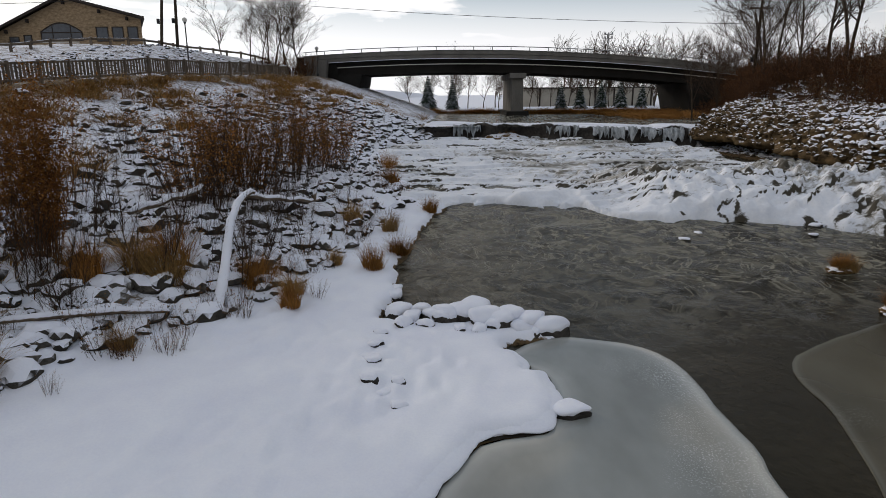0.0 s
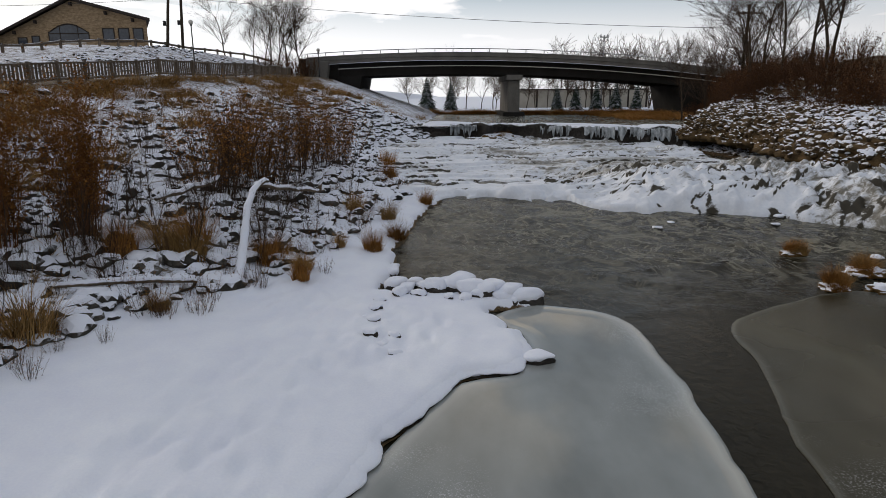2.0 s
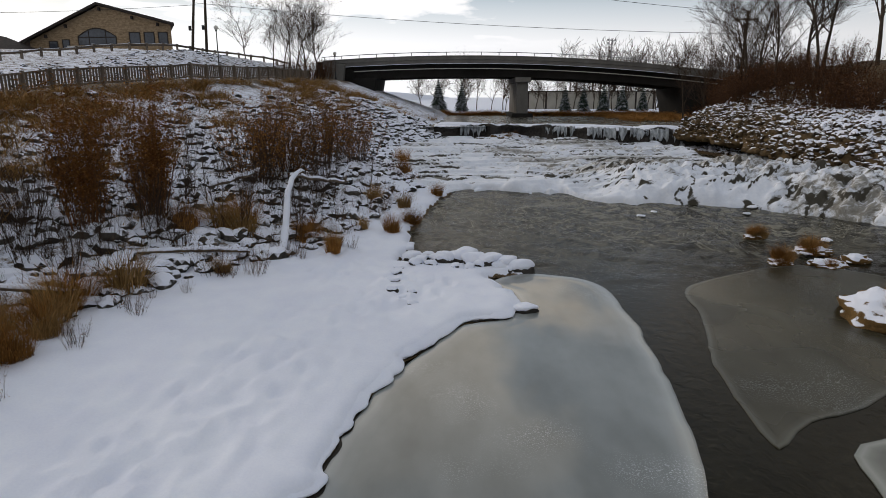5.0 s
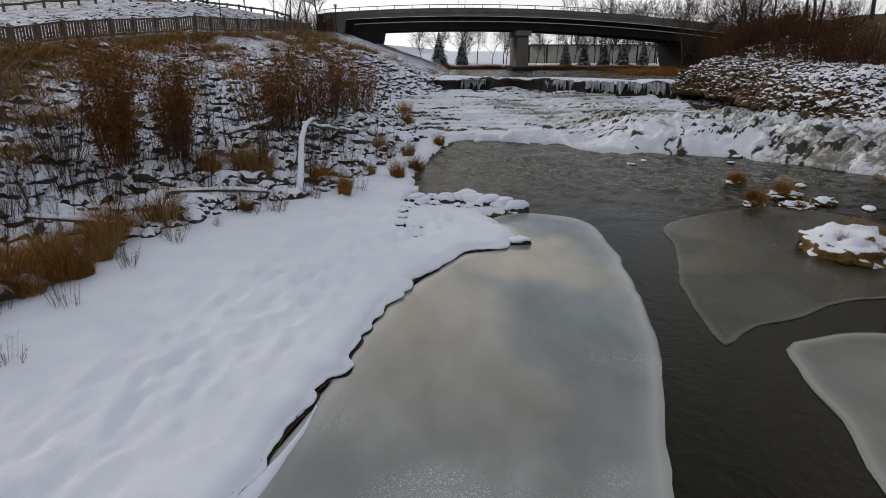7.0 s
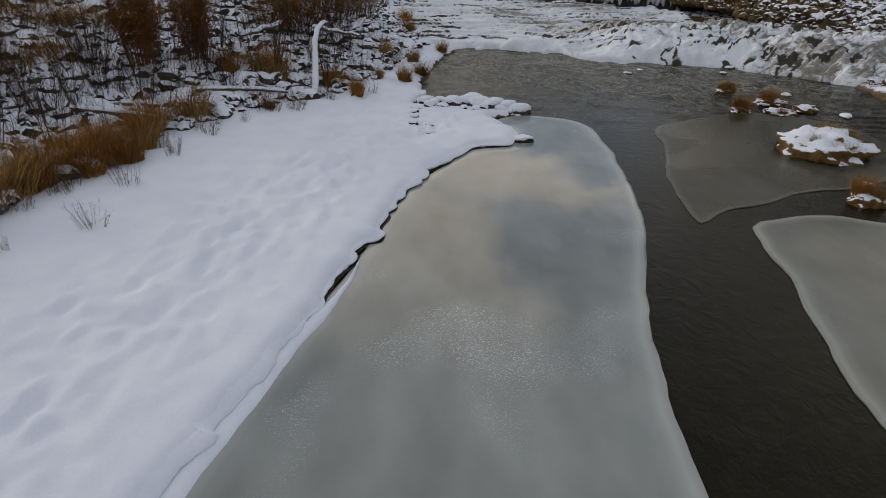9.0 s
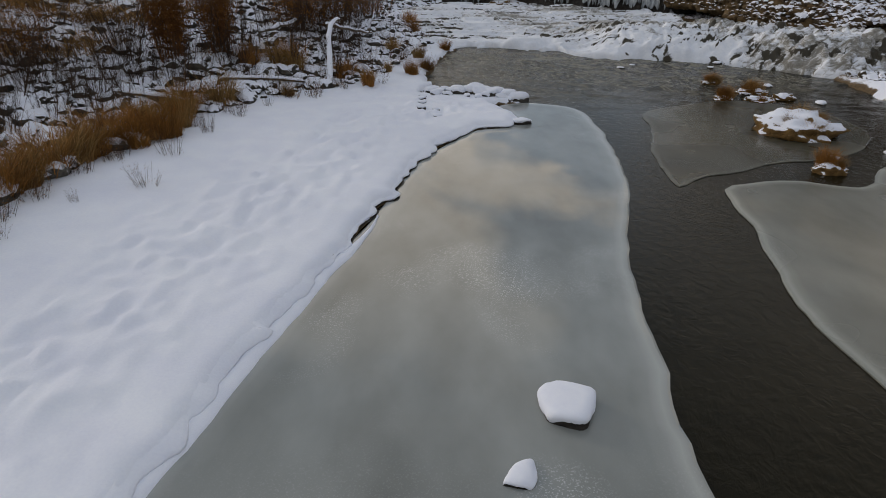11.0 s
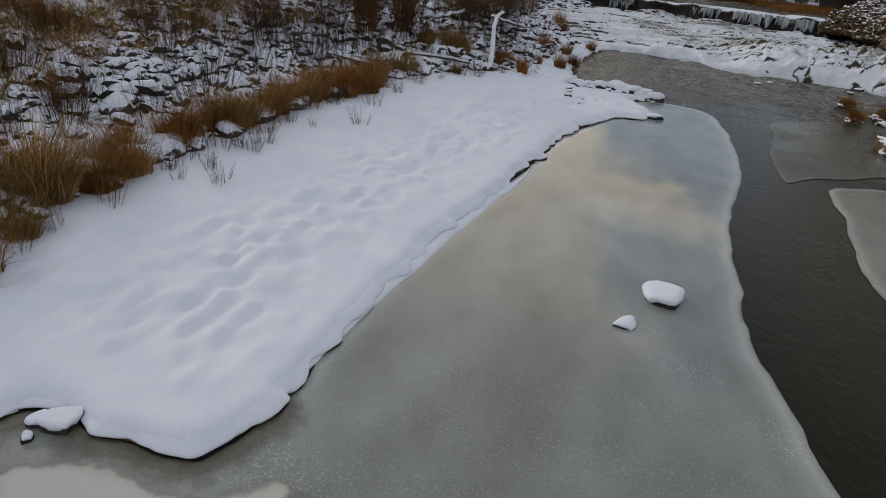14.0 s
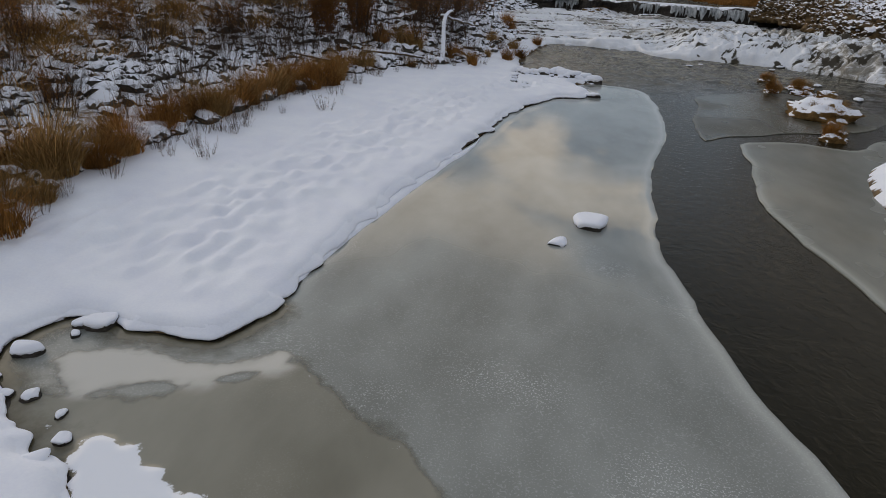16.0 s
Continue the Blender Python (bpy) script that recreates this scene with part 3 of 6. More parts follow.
def tube_data(segments, sides=4):
    """Verts and faces of tapered tubes: rows of (a, b, radius at a, radius at b)."""
    seg = np.array([[*a, *b, ra, rb] for a, b, ra, rb in segments], float)
    a, b, ra, rb = seg[:, :3], seg[:, 3:6], seg[:, 6], seg[:, 7]
    w = b - a
    w /= np.linalg.norm(w, axis=1)[:, None] + 1e-9
    ref = np.where(np.abs(w[:, 2:3]) > 0.9, np.array([[1.0, 0, 0]]), np.array([[0, 0, 1.0]]))
    u = np.cross(w, ref)
    u /= np.linalg.norm(u, axis=1)[:, None] + 1e-9
    q = np.cross(w, u)
    verts = []
    for k in range(sides):
        c, s = math.cos(2 * math.pi * k / sides), math.sin(2 * math.pi * k / sides)
        verts.append(a + (u * c + q * s) * ra[:, None])
        verts.append(b + (u * c + q * s) * rb[:, None])
    verts = np.stack(verts, 1)          # n, 2*sides, 3
    base = np.arange(len(seg))[:, None] * 2 * sides
    faces = [np.concatenate([base + 2 * k, base + 2 * ((k + 1) % sides), base + 2 * ((k + 1) % sides) + 1, base + 2 * k + 1], 1) for k in range(sides)]
    return verts.reshape(-1, 3), np.concatenate(faces)


def curve_tube(points, radii, sides=8):
    """One closed bmesh tube along a line, with rounded ends."""
    bm, rings = bmesh.new(), []
    pts = [Vector(p) for p in points]
    for i, (p, r) in enumerate(zip(pts, radii)):
        w = (pts[min(i + 1, len(pts) - 1)] - pts[max(i - 1, 0)]).normalized()
        u = w.cross(Vector((0, 0, 1)) if abs(w.z) < 0.9 else Vector((1, 0, 0))).normalized()
        q = w.cross(u)
        rings.append([bm.verts.new(p + (u * math.cos(2 * math.pi * k / sides) + q * math.sin(2 * math.pi * k / sides)) * r) for k in range(sides)])
    for a, b in zip(rings, rings[1:]):
        for k in range(sides):
            bm.faces.new((a[k], a[(k + 1) % sides], b[(k + 1) % sides], b[k]))
    bm.faces.new(rings[0][::-1]), bm.faces.new(rings[-1])
    for f in bm.faces:
        f.smooth = True
    bmesh.ops.recalc_face_normals(bm, faces=bm.faces)
    return bm


# ---- ground ----
def steps(*stops):
    """Grid lines: rows of (from, to, step)."""
    out = [np.arange(a, b - 1e-6, s) for a, b, s in stops]
    return np.concatenate([*out, [stops[-1][1]]])


gx_lines = steps((-4000, -400, 600), (-400, -100, 50), (-100, -46, 6), (-46, -24, 1.0), (-24, -9, 0.3), (-9, 3, 0.09), (3, 7.5, 0.5), (7.5, 12, 0.25),
                 (12, 34, 0.4), (34, 60, 2), (60, 120, 10), (120, 400, 40), (400, 4000, 600))
gy_lines = steps((-400, -60, 40), (-60, -16, 2), (-16, 14, 0.09), (14, 30, 0.2), (30, 60, 0.45), (60, 100, 1.0), (100, 160, 5), (160, 400, 40), (400, 4400, 500))
gx, gy, quads = sheet(gx_lines, gy_lines)
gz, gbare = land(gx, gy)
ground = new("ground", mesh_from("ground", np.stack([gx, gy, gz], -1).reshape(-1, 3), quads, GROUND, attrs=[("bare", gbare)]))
tagged(ground, "snow-covered river banks with bare earth and dry grass", "ground", kind="structure")

# ---- water ----
wx, wy, wq = sheet(steps((-9, -2, 0.5), (-2, 16, 0.14), (16, 33, 0.5)), steps((-60, 8, 0.5), (8, 26, 0.14), (26, 54, 0.5)))
chop = ease(9, 14, wy) * (1 - ease(26, 30, wy))
wz = fall_line(wy) - 0.035 - 0.03 * chop + chop * (0.022 * ripple(wx, wy * 1.4, 0.3, 2) + 0.035 * ripple(wx * 0.7 + 0.4 * wy, wy * 1.5, 0.8, 5))
churn = ease(9.5, 15, wy - 0.25 * np.abs(wx - 3)) * (0.8 + 0.3 * ripple(wx, wy, 3, 1)) + 0.015
river = new("water", mesh_from("water", np.stack([wx, wy, wz], -1).reshape(-1, 3), wq, WATER, attrs=[("rough_water", churn)]))
tagged(river, "dark olive river water with drifting slush", "water", kind="structure")
px, py, pq = sheet(np.arange(-3, 34.1, 1.0), np.arange(52.2, 95.1, 1.0))
pool = new("water", mesh_from("upper_pool", np.stack([px, py, np.full(px.shape, POOL)], -1).reshape(-1, 3), pq, WATER, attrs=[("rough_water", np.full(px.shape, 1.0))]))
tagged(pool, "grey river water above the rock ledge", "water", kind="structure")


# ---- ice sheets ----
def ice_sheet(outline, label, rim, thick=0.05, top=0.0, mat=None, inset=1.0, step=0.3, shake=0.05):
    line = smooth_line(outline, step, closed=True)
    line = line + np.stack([ripple(line[:, 0], line[:, 1], 0.5, 1), ripple(line[:, 0], line[:, 1], 0.5, 2)], 1) * shake
    if step < 0.2:
        line = line + np.stack([ripple(line[:, 0], line[:, 1], 0.15, 3), ripple(line[:, 0], line[:, 1], 0.15, 4)], 1) * (0.02 if thick > 0.05 else 0.07)
    area = 0.5 * np.sum(line[:, 0] * np.roll(line[:, 1], -1) - np.roll(line[:, 0], -1) * line[:, 1])
    if area < 0:
        line = line[::-1]
    tangent = np.roll(line, -1, 0) - np.roll(line, 1, 0)
    for _ in range(3):
        tangent = (np.roll(tangent, 1, 0) + 2 * tangent + np.roll(tangent, -1, 0)) / 4
    inward = np.stack([-tangent[:, 1], tangent[:, 0]], 1) / (np.linalg.norm(tangent, axis=1)[:, None] + 1e-9)
    verts, faces, pale = [], [], []
    n = len(line)
    rings = [(0.0, -thick, 0.1 * rim), (-0.01, -0.012 if thick > 0.02 else -0.004, 0.3 * rim), (0.04, 0.0, rim * 0.6), (0.16, 0.003, rim), (0.34, 0.003, 0.35 * rim), (0.6, 0.0, 0.0)]
    for off, dz, p in rings:
        q = line + inward * off * inset
        verts += [(x, y, fall_line(y) + top + dz) for x, y in q]
        pale += [p] * n
    for r in range(len(rings) - 1):
        for k in range(n):
            j = (k + 1) % n
            faces.append((r * n + k, r * n + j, (r + 1) * n + j, (r + 1) * n + k))
    faces.append(tuple(range((len(rings) - 1) * n, len(rings) * n)))
    ob = new("river_ice", mesh_from("river_ice", verts, faces, mat or ICE, smooth=False, attrs=[("rim", pale)]))
    return tagged(ob, label, "ice", kind="structure")


# the main sheet stops a hand's width short of the snowy bank
shore_part = [q for q in left_line if -9.7 < q[1] < 10.9 and q[0] > -4.3]
gap = [(float(x + 0.035 + 0.03 * ripple(x, y, 0.9, 4)), float(y - 0.03)) for x, y in shore_part[::3]]
ice_sheet([(2.3, 11.7), (3.6, 11.35), (4.2, 10.6), (4.3, 9.0), (4.25, 6.6), (4.0, 4.3), (3.75, 2.6), (3.1, 0.3), (2.75, -1.5), (2.45, -4.0),
           (2.33, -5.6), (2.45, -7.6), (2.75, -9.8), (3.2, -11.3), (3.6, -13.5), (4, -17), (4, -24), (-4, -24), (-4.2, -14), (-5.2, -13.0), (-6.2, -12.2), (-6.9, -11.2),
           (-6.4, -10.1), (-5.8, -10.17), (-5.2, -10.26), (-4.48, -10.31), (-4.08, -10.1)] + gap[::-1], "smooth grey river ice reflecting the sky", 0.55, inset=0.8)
ice_sheet([(6.15, 10.2), (5.95, 8.3), (5.25, 6.2), (5.05, 4.4), (5.02, 3.15), (5.9, 3.85), (6.9, 4.3), (8.2, 5.0), (10.5, 5.8), (12.5, 8), (12.5, 11), (10.5, 12.6), (8.2, 11.8), (7.2, 11.2)],
          "thin olive river ice coming to a point", 0.22, top=-0.012, mat=THIN_ICE, inset=0.3)
ice_sheet([(6.05, 2.95), (5.75, 0.9), (5.35, -0.8), (5.1, -2.2), (5.15, -4.1), (5.4, -6), (5.6, -8), (5.8, -12), (6.2, -22), (12, -22), (12, 3), (9.3, 3.2), (8.0, 3.7), (7, 3.45)],
          "thick grey river ice along the snowy shore", 0.7, inset=0.5, mat=GREY_ICE)
# the cove: thin brown ice, pale slush and a ragged crust of snow, frozen together
BROWN_PATCH = [(-3.0, -10.5), (-2.4, -10.9), (-1.55, -11.5), (-1.2, -11.8), (-0.8, -12.4), (-1.2, -13.9), (-3.2, -14.4), (-4.4, -13.6), (-5.2, -12.6), (-6.3, -11.8), (-5.4, -11.65), (-4.5, -11.45), (-3.9, -11.1), (-3.4, -10.75)]
SLUSH_PATCH = [(-6.0, -11.0), (-5.6, -10.75), (-4.7, -10.62), (-4.0, -10.7), (-3.3, -10.35), (-3.1, -10.6), (-3.7, -10.95), (-4.4, -11.2), (-4.9, -11.35), (-5.2, -11.6), (-5.55, -11.4)]
CRUST_PATCH = [(-4.75, -12.3), (-4.35, -12.2), (-3.9, -12.4), (-3.4, -12.65), (-2.95, -13.0), (-3.0, -13.8), (-4.1, -13.6), (-4.5, -12.8)]


def cove_material():
    m = ice_material("cove_ice", (0.145, 0.135, 0.10), (0.31, 0.295, 0.245), (0.52, 0.50, 0.46), (0.05, 0.25), 0.1)
    n, l = m.node_tree.nodes, m.node_tree.links
    b = n["Principled BSDF"]
    colour = b.inputs["Base Color"].links[0].from_socket
    tc, tex = n.new("ShaderNodeTexCoord"), n.new("ShaderNodeTexNoise")
    tex.inputs["Scale"].default_value, tex.inputs["Detail"].default_value, tex.inputs["Roughness"].default_value = 4.5, 9.0, 0.7
    l.new(tc.outputs["Object"], tex.inputs["Vector"])

    def mask(key, lo, hi, pull):
        at, sm, rm = n.new("ShaderNodeAttribute"), n.new("ShaderNodeMath"), n.new("ShaderNodeMapRange")
        at.attribute_name = key
        sm.operation, sm.inputs[1].default_value = "MULTIPLY_ADD", pull
        l.new(tex.outputs["Fac"], sm.inputs[0])
        l.new(at.outputs["Fac"], sm.inputs[2])
        rm.inputs["From Min"].default_value, rm.inputs["From Max"].default_value = lo + pull / 2, hi + pull / 2
        l.new(sm.outputs[0], rm.inputs["Value"])
        return rm.outputs[0]

    for key, tone_, lo, hi, pull in (("olive", (0.085, 0.073, 0.043, 1), 0.2, 0.8, 0.8), ("crust", (0.76, 0.78, 0.85, 1), 0.40, 0.54, 2.2)):
        mix = n.new("ShaderNodeMixRGB")
        l.new(mask(key, lo, hi, pull), mix.inputs["Fac"])
        l.new(colour, mix.inputs["Color1"])
        mix.inputs["Color2"].default_value = tone_
        colour = mix.outputs[0]
    l.new(colour, b.inputs["Base Color"])
    l.new(mask("cover", 0.25, 0.75, 0.6), b.inputs["Alpha"])
    return m


kx, ky, kq = sheet(np.arange(-7.3, -0.3, 0.06), np.arange(-14.3, -8.4, 0.06))


def patch(points, soft):
    d = inside(kx.ravel(), ky.ravel(), smooth_line(points, 0.2, closed=True)).reshape(kx.shape)
    return ease(-soft, soft, d + 0.10 * ripple(kx, ky, 0.35, 3) + 0.05 * ripple(kx, ky, 0.12, 4))


off_shore = np.clip(-inside(kx.ravel(), ky.ravel(), LEFT_LAND[(LEFT_LAND[:, 1] < -6)]).reshape(kx.shape), 0, 9)
olive = np.exp(-off_shore / 0.3) * ease(-8.6, -9.5, ky)
brown, slush_, crust_ = patch(BROWN_PATCH, 0.22), patch(SLUSH_PATCH, 0.16), patch(CRUST_PATCH, 0.12)
kz = fall_line(ky) + 0.005 + 0.025 * ease(0.3, 1.0, crust_)
cove = new("river_ice", mesh_from("cove_ice", np.stack([kx, ky, kz], -1).reshape(-1, 3), kq, cove_material(),
                                  attrs=[("rim", slush_), ("olive", olive), ("crust", crust_), ("cover", np.clip(np.maximum.reduce([olive * 1.3, brown, slush_, crust_]), 0, 1))]))
tagged(cove, "brown cove ice with frozen slush and snow crust", "ice", kind="structure")

# the snow bank's rounded lip over a dark strip at the waterline
DARK_STRIP = material("dark_strip", (0.006, 0.005, 0.004), (0.03, 0.024, 0.017), 6.0, 0.4, 0.3, 30.0)
lip_all = smooth_line([tuple(q) for q in left_line + wobble if -13.4 < q[1] < 11.0], 0.045)
lt2 = np.gradient(lip_all, axis=0)
for _ in range(6):
    lt2 = (np.roll(lt2, 1, 0) + 2 * lt2 + np.roll(lt2, -1, 0)) / 4
ln2 = np.stack([-lt2[:, 1], lt2[:, 0]], 1) / (np.linalg.norm(lt2, axis=1)[:, None] + 1e-9)
lip_x, lip_y = lip_all[:, :1], lip_all[:, 1:]
shake_ = 0.022 * ripple(lip_x, lip_y, 0.13, 4) + 0.035 * ripple(lip_x, lip_y, 0.45, 6)
lip_h = 1.0 + 0.22 * ripple(lip_x, lip_y, 0.8, 9)
lip_v, lip_f, k_ = [], [], len(lip_all)
for off, dz in ((-0.24, None), (-0.15, None), (-0.07, 0.112), (-0.01, 0.09), (0.035, 0.066), (0.05, 0.045), (0.035, 0.028), (-0.02, 0.018)):
    q_ = lip_all + ln2 * (off + shake_ * (off > -0.1))
    zed = land(q_[:, 0], q_[:, 1])[0] + (-0.03 if off < -0.2 else -0.004) if dz is None else fall_line(q_[:, 1]) + dz * lip_h[:, 0]
    lip_v.append(np.column_stack([q_, zed]))
for r_ in range(7):
    lip_f += [(r_ * k_ + i, r_ * k_ + i + 1, (r_ + 1) * k_ + i + 1, (r_ + 1) * k_ + i) for i in range(k_ - 1)]
tagged(new("snow_lip", mesh_from("snow_lip", np.concatenate(lip_v), lip_f, GROUND, attrs=[("bare", np.zeros(8 * k_))])), "rounded overhanging edge of bank snow", "snow", kind="structure")
# flat dark strip laid along the waterline where the gap runs
strip_w = 0.052 + 0.035 * ripple(lip_x, lip_y, 0.5, 2) + 0.02 * ripple(lip_x, lip_y, 0.16, 5)
strip_v = np.concatenate([np.column_stack([lip_all + ln2 * o_, fall_line(lip_all[:, 1]) + h_]) for o_, h_ in ((-0.06, 0.012), (strip_w, 0.009))])
tagged(new("wet_edge", mesh_from("wet_edge", strip_v, [(i, i + 1, k_ + i + 1, k_ + i) for i in range(k_ - 1)], DARK_STRIP)), "dark strip between ice and bank", "mud", kind="structure")

# a ledge of snow along the edge of the ice
ledge_line = np.array([q for q in left_line if -9.4 < q[1] < 1.2 and q[0] > -4.2])
lt_ = np.gradient(ledge_line, axis=0)
ln_ = np.stack([-lt_[:, 1], lt_[:, 0]], 1) / np.linalg.norm(lt_, axis=1)[:, None]
run = np.linspace(0, 1, len(ledge_line))[:, None]
width = 0.11 * (1 - np.exp(-((run - 0.06) / 0.13) ** 2)) + 0.20 * np.sin(np.pi * np.clip(run, 0.02, 1) ** 0.8) * (1 + 0.25 * ripple(ledge_line[:, :1], ledge_line[:, 1:], 0.5, 3)) + 0.012
start = -0.12 + 0.27 * np.exp(-((run - 0.06) / 0.13) ** 2)
lv, lf = [], []
for off, dz in ((start, 0.0), (start + 0.02, 0.035), (start + width * 0.5, 0.045), (start + width * 0.92, 0.03), (start + width, 0.0)):
    pts_ = ledge_line + ln_ * off
    lv.append(np.column_stack([pts_, fall_line(pts_[:, 1]) + dz]))
k_ = len(ledge_line)
for r_ in range(4):
    lf += [(r_ * k_ + i, r_ * k_ + i + 1, (r_ + 1) * k_ + i + 1, (r_ + 1) * k_ + i) for i in range(k_ - 1)]
tagged(new("snow_ledge", mesh_from("snow_ledge", np.concatenate(lv), lf, SNOW)), "narrow white ledge of snow on ice", "snow", kind="structure")

# ---- cascade ----
FRONT_X = [-4, -1, 2, 5.7, 6.4, 8, 12, 14, 16.5, 21]
FRONT_Y = [25.0, 25.2, 25.9, 24.9, 23.0, 22.2, 21.8, 20.5, 18.0, 17.0]


def cascade_height(x, y):
    """Height, wetness and painted rock and crevice darkness of the frozen rapids: plates of snowy ice stepping up the
    river.
    """
    front = np.interp(x, FRONT_X, FRONT_Y) + 0.45 * ripple(x, y, 1.1, 3) + 0.2 * ripple(x, y, 0.35, 5)
    d = y - front
    on = ease(0.1, 1.0, d)
    # plates with steep broken edges that face downstream
    level = 1.5 * ripple(x * 0.55, y, 1.5, 4) + 0.32 * (y - 22) + 0.35 * ripple(x, y, 0.5, 6)
    whole = np.floor(level)
    frac = level - whole
    plates = 0.16 * (ease(0, 0.16, frac) + whole - 0.32 * (y - 22)) * on
    wild = ease(7.0, 9.5, x) * (1 - ease(6, 11, d))          # the tumbled mounds
    torrent = ease(12.5, 15, x) * (1 - ease(8, 13, d))         # broken water by the rock face
    body = 0.20 * ease(0, 0.35, d) + 0.05 * ripple(x, y, 1.3, 1) * on + 0.02 * ripple(x, y, 0.25, 2) * on
    mound = ease(6.5, 9.5, x) * (0.5 * ease(0, 2.6, d) * (1 - 0.7 * ease(5, 12, d))) + ease(13, 16, x) * 0.55 * ease(0.5, 4, d) * (1 - ease(9, 16, d))
    lumps = wild * on * (0.30 * (1 - np.abs(ripple(x, y, 0.75, 8))) + 0.16 * np.abs(ripple(x, y, 0.32, 7)) + 0.06 * ripple(x, y, 0.16, 3))
    lumps = lumps + torrent * on * (0.16 * ripple(x * 1.3, y, 0.35, 9) + 0.07 * ripple(x, y, 0.15, 1))
    grey = 0.24 * ease(2.0, 5.0, x) * ease(4, 8, d) * (1 - ease(17, 22, d)) * (1 - 0.5 * ease(11, 15, x))
    wet = 0.27 + 0.22 * ripple(x * 0.45, y * 1.2, 1.6, 7) + grey + 0.26 * torrent + 0.30 * wild * ease(0.2, 0.55, ripple(x * 0.8, y, 0.9, 2)) - 0.18 * (1 - ease(0.3, 1.4, d)) * (1 - torrent) + 0.25 * ease(15, 22, d) * ease(5, 9, x)
    # wet rock and crevice shade, painted at step feet and between the mounds
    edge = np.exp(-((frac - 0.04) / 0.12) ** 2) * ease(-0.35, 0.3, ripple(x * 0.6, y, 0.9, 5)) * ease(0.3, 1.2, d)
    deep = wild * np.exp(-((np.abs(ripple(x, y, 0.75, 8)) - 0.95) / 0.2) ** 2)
    rock_shade = 0.85 * np.maximum(edge, 0.8 * deep) + 0.12 * torrent + 0.16 * torrent * ease(0.0, 0.7, ripple(x, y, 0.5, 6))
    return np.where(d < 0, -0.3, body + plates + mound + lumps) + fall_line(y), np.clip(wet, -0.3, 0.6), rock_shade


cx, cy, cq = sheet(np.arange(-5, 20.6, 0.09), np.concatenate([np.arange(16.5, 34, 0.09), np.arange(34, 53.3, 0.16)]))
cz, cwet, c_rock_shade = cascade_height(cx, cy)
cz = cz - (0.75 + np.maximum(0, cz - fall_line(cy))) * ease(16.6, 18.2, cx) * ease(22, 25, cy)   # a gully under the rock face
cascade = new("ice_cascade", mesh_from("ice_cascade", np.stack([cx, cy, cz], -1).reshape(-1, 3), cq, CASCADE, attrs=[("wet", cwet), ("rock_shade", c_rock_shade)]))
tagged(cascade, "snow and ice crusted rapids over a rock shelf", "cascade", kind="structure")


# ---- rock ledge with frozen falls ----
LEDGE_X, LEDGE_Y = [-1.5, 0.8, 8.3, 12.2, 18.4, 21], [53.2, 53.0, 52.3, 48.9, 45.6, 45.0]


def build_ledge():
    ledge = thing("frozen_waterfall", "low frozen waterfall with ice curtains over a dark ledge", "waterfall")
    xs = np.arange(-1.5, 20.6, 0.2)
    verts, faces = [], []
    prof = [(-0.25, -1.3), (-0.05, -1.0), (0.05, -0.72), (-0.02, -0.45), (-0.2, -0.22), (-0.1, -0.06), (0.12, 0.0), (1.2, 0.03), (4.5, -0.06)]
    jag = random.Random(15)
    for i, x in enumerate(xs):
        y0 = np.interp(x, LEDGE_X, LEDGE_Y) + 0.5 * ripple(np.array(x), np.array(0.0), 0.8, 2)
        notch = 0.22 * float(ripple(np.array(x), np.array(3.0), 0.9, 5))
        for dy, dz in prof:
            verts.append((x, y0 + dy + (jag.uniform(-0.16, 0.16) if dy < 1 else 0), POOL + 0.12 + dz + (notch if -0.3 < dz and dy < 1 else 0) + jag.uniform(-0.05, 0.05)))
    k = len(prof)
    for i in range(len(xs) - 1):
        for j in range(k - 1):
            faces.append((i * k + j, (i + 1) * k + j, (i + 1) * k + j + 1, i * k + j + 1))
    part("rock_ledge", mesh_from("rock_ledge", verts, faces, DARK_ROCK), None, ledge)
    rnd = random.Random(5)
    # curtains of hanging ice
    x = 0.9
    while x < 18.5:
        w = rnd.uniform(0.35, 1.1)
        if rnd.random() < 0.9 and not 3.2 < x < 7.2:
            y0 = float(np.interp(x, LEDGE_X, LEDGE_Y))
            bm = bmesh.new()
            cols = max(4, int(w / 0.12))
            rows = []
            for c in range(cols + 1):
                cx_ = x + w * c / cols
                cy_ = float(np.interp(cx_, LEDGE_X, LEDGE_Y)) - 0.22 - 0.12 * abs(math.sin(c * 1.9 + x))
                drop = rnd.uniform(0.25, 1.15)
                top = POOL + 0.13 + rnd.uniform(-0.10, 0.06)
                rows.append([bm.verts.new(q) for q in ((cx_, cy_ + 0.6, top - 0.04), (cx_, cy_ + 0.18, top + 0.0), (cx_, cy_, top - 0.12), (cx_, cy_ - 0.06, top - drop * 0.6), (cx_, cy_ + 0.02, top - drop))])
            for a, b in zip(rows, rows[1:]):
                for q in range(4):
                    bm.faces.new((a[q], b[q], b[q + 1], a[q + 1])).smooth = True
            part("ice_curtain", bm, CURTAIN, ledge, "pale blue-grey hanging ice")
        x += w + rnd.uniform(-0.1, 0.25)


CURTAIN = material("hanging_ice", (0.06, 0.068, 0.07), (0.50, 0.53, 0.56), 1.6, 0.35, 0.6, 9.0, spread=0.14, stretch=(3, 1, 0.5))
build_ledge()


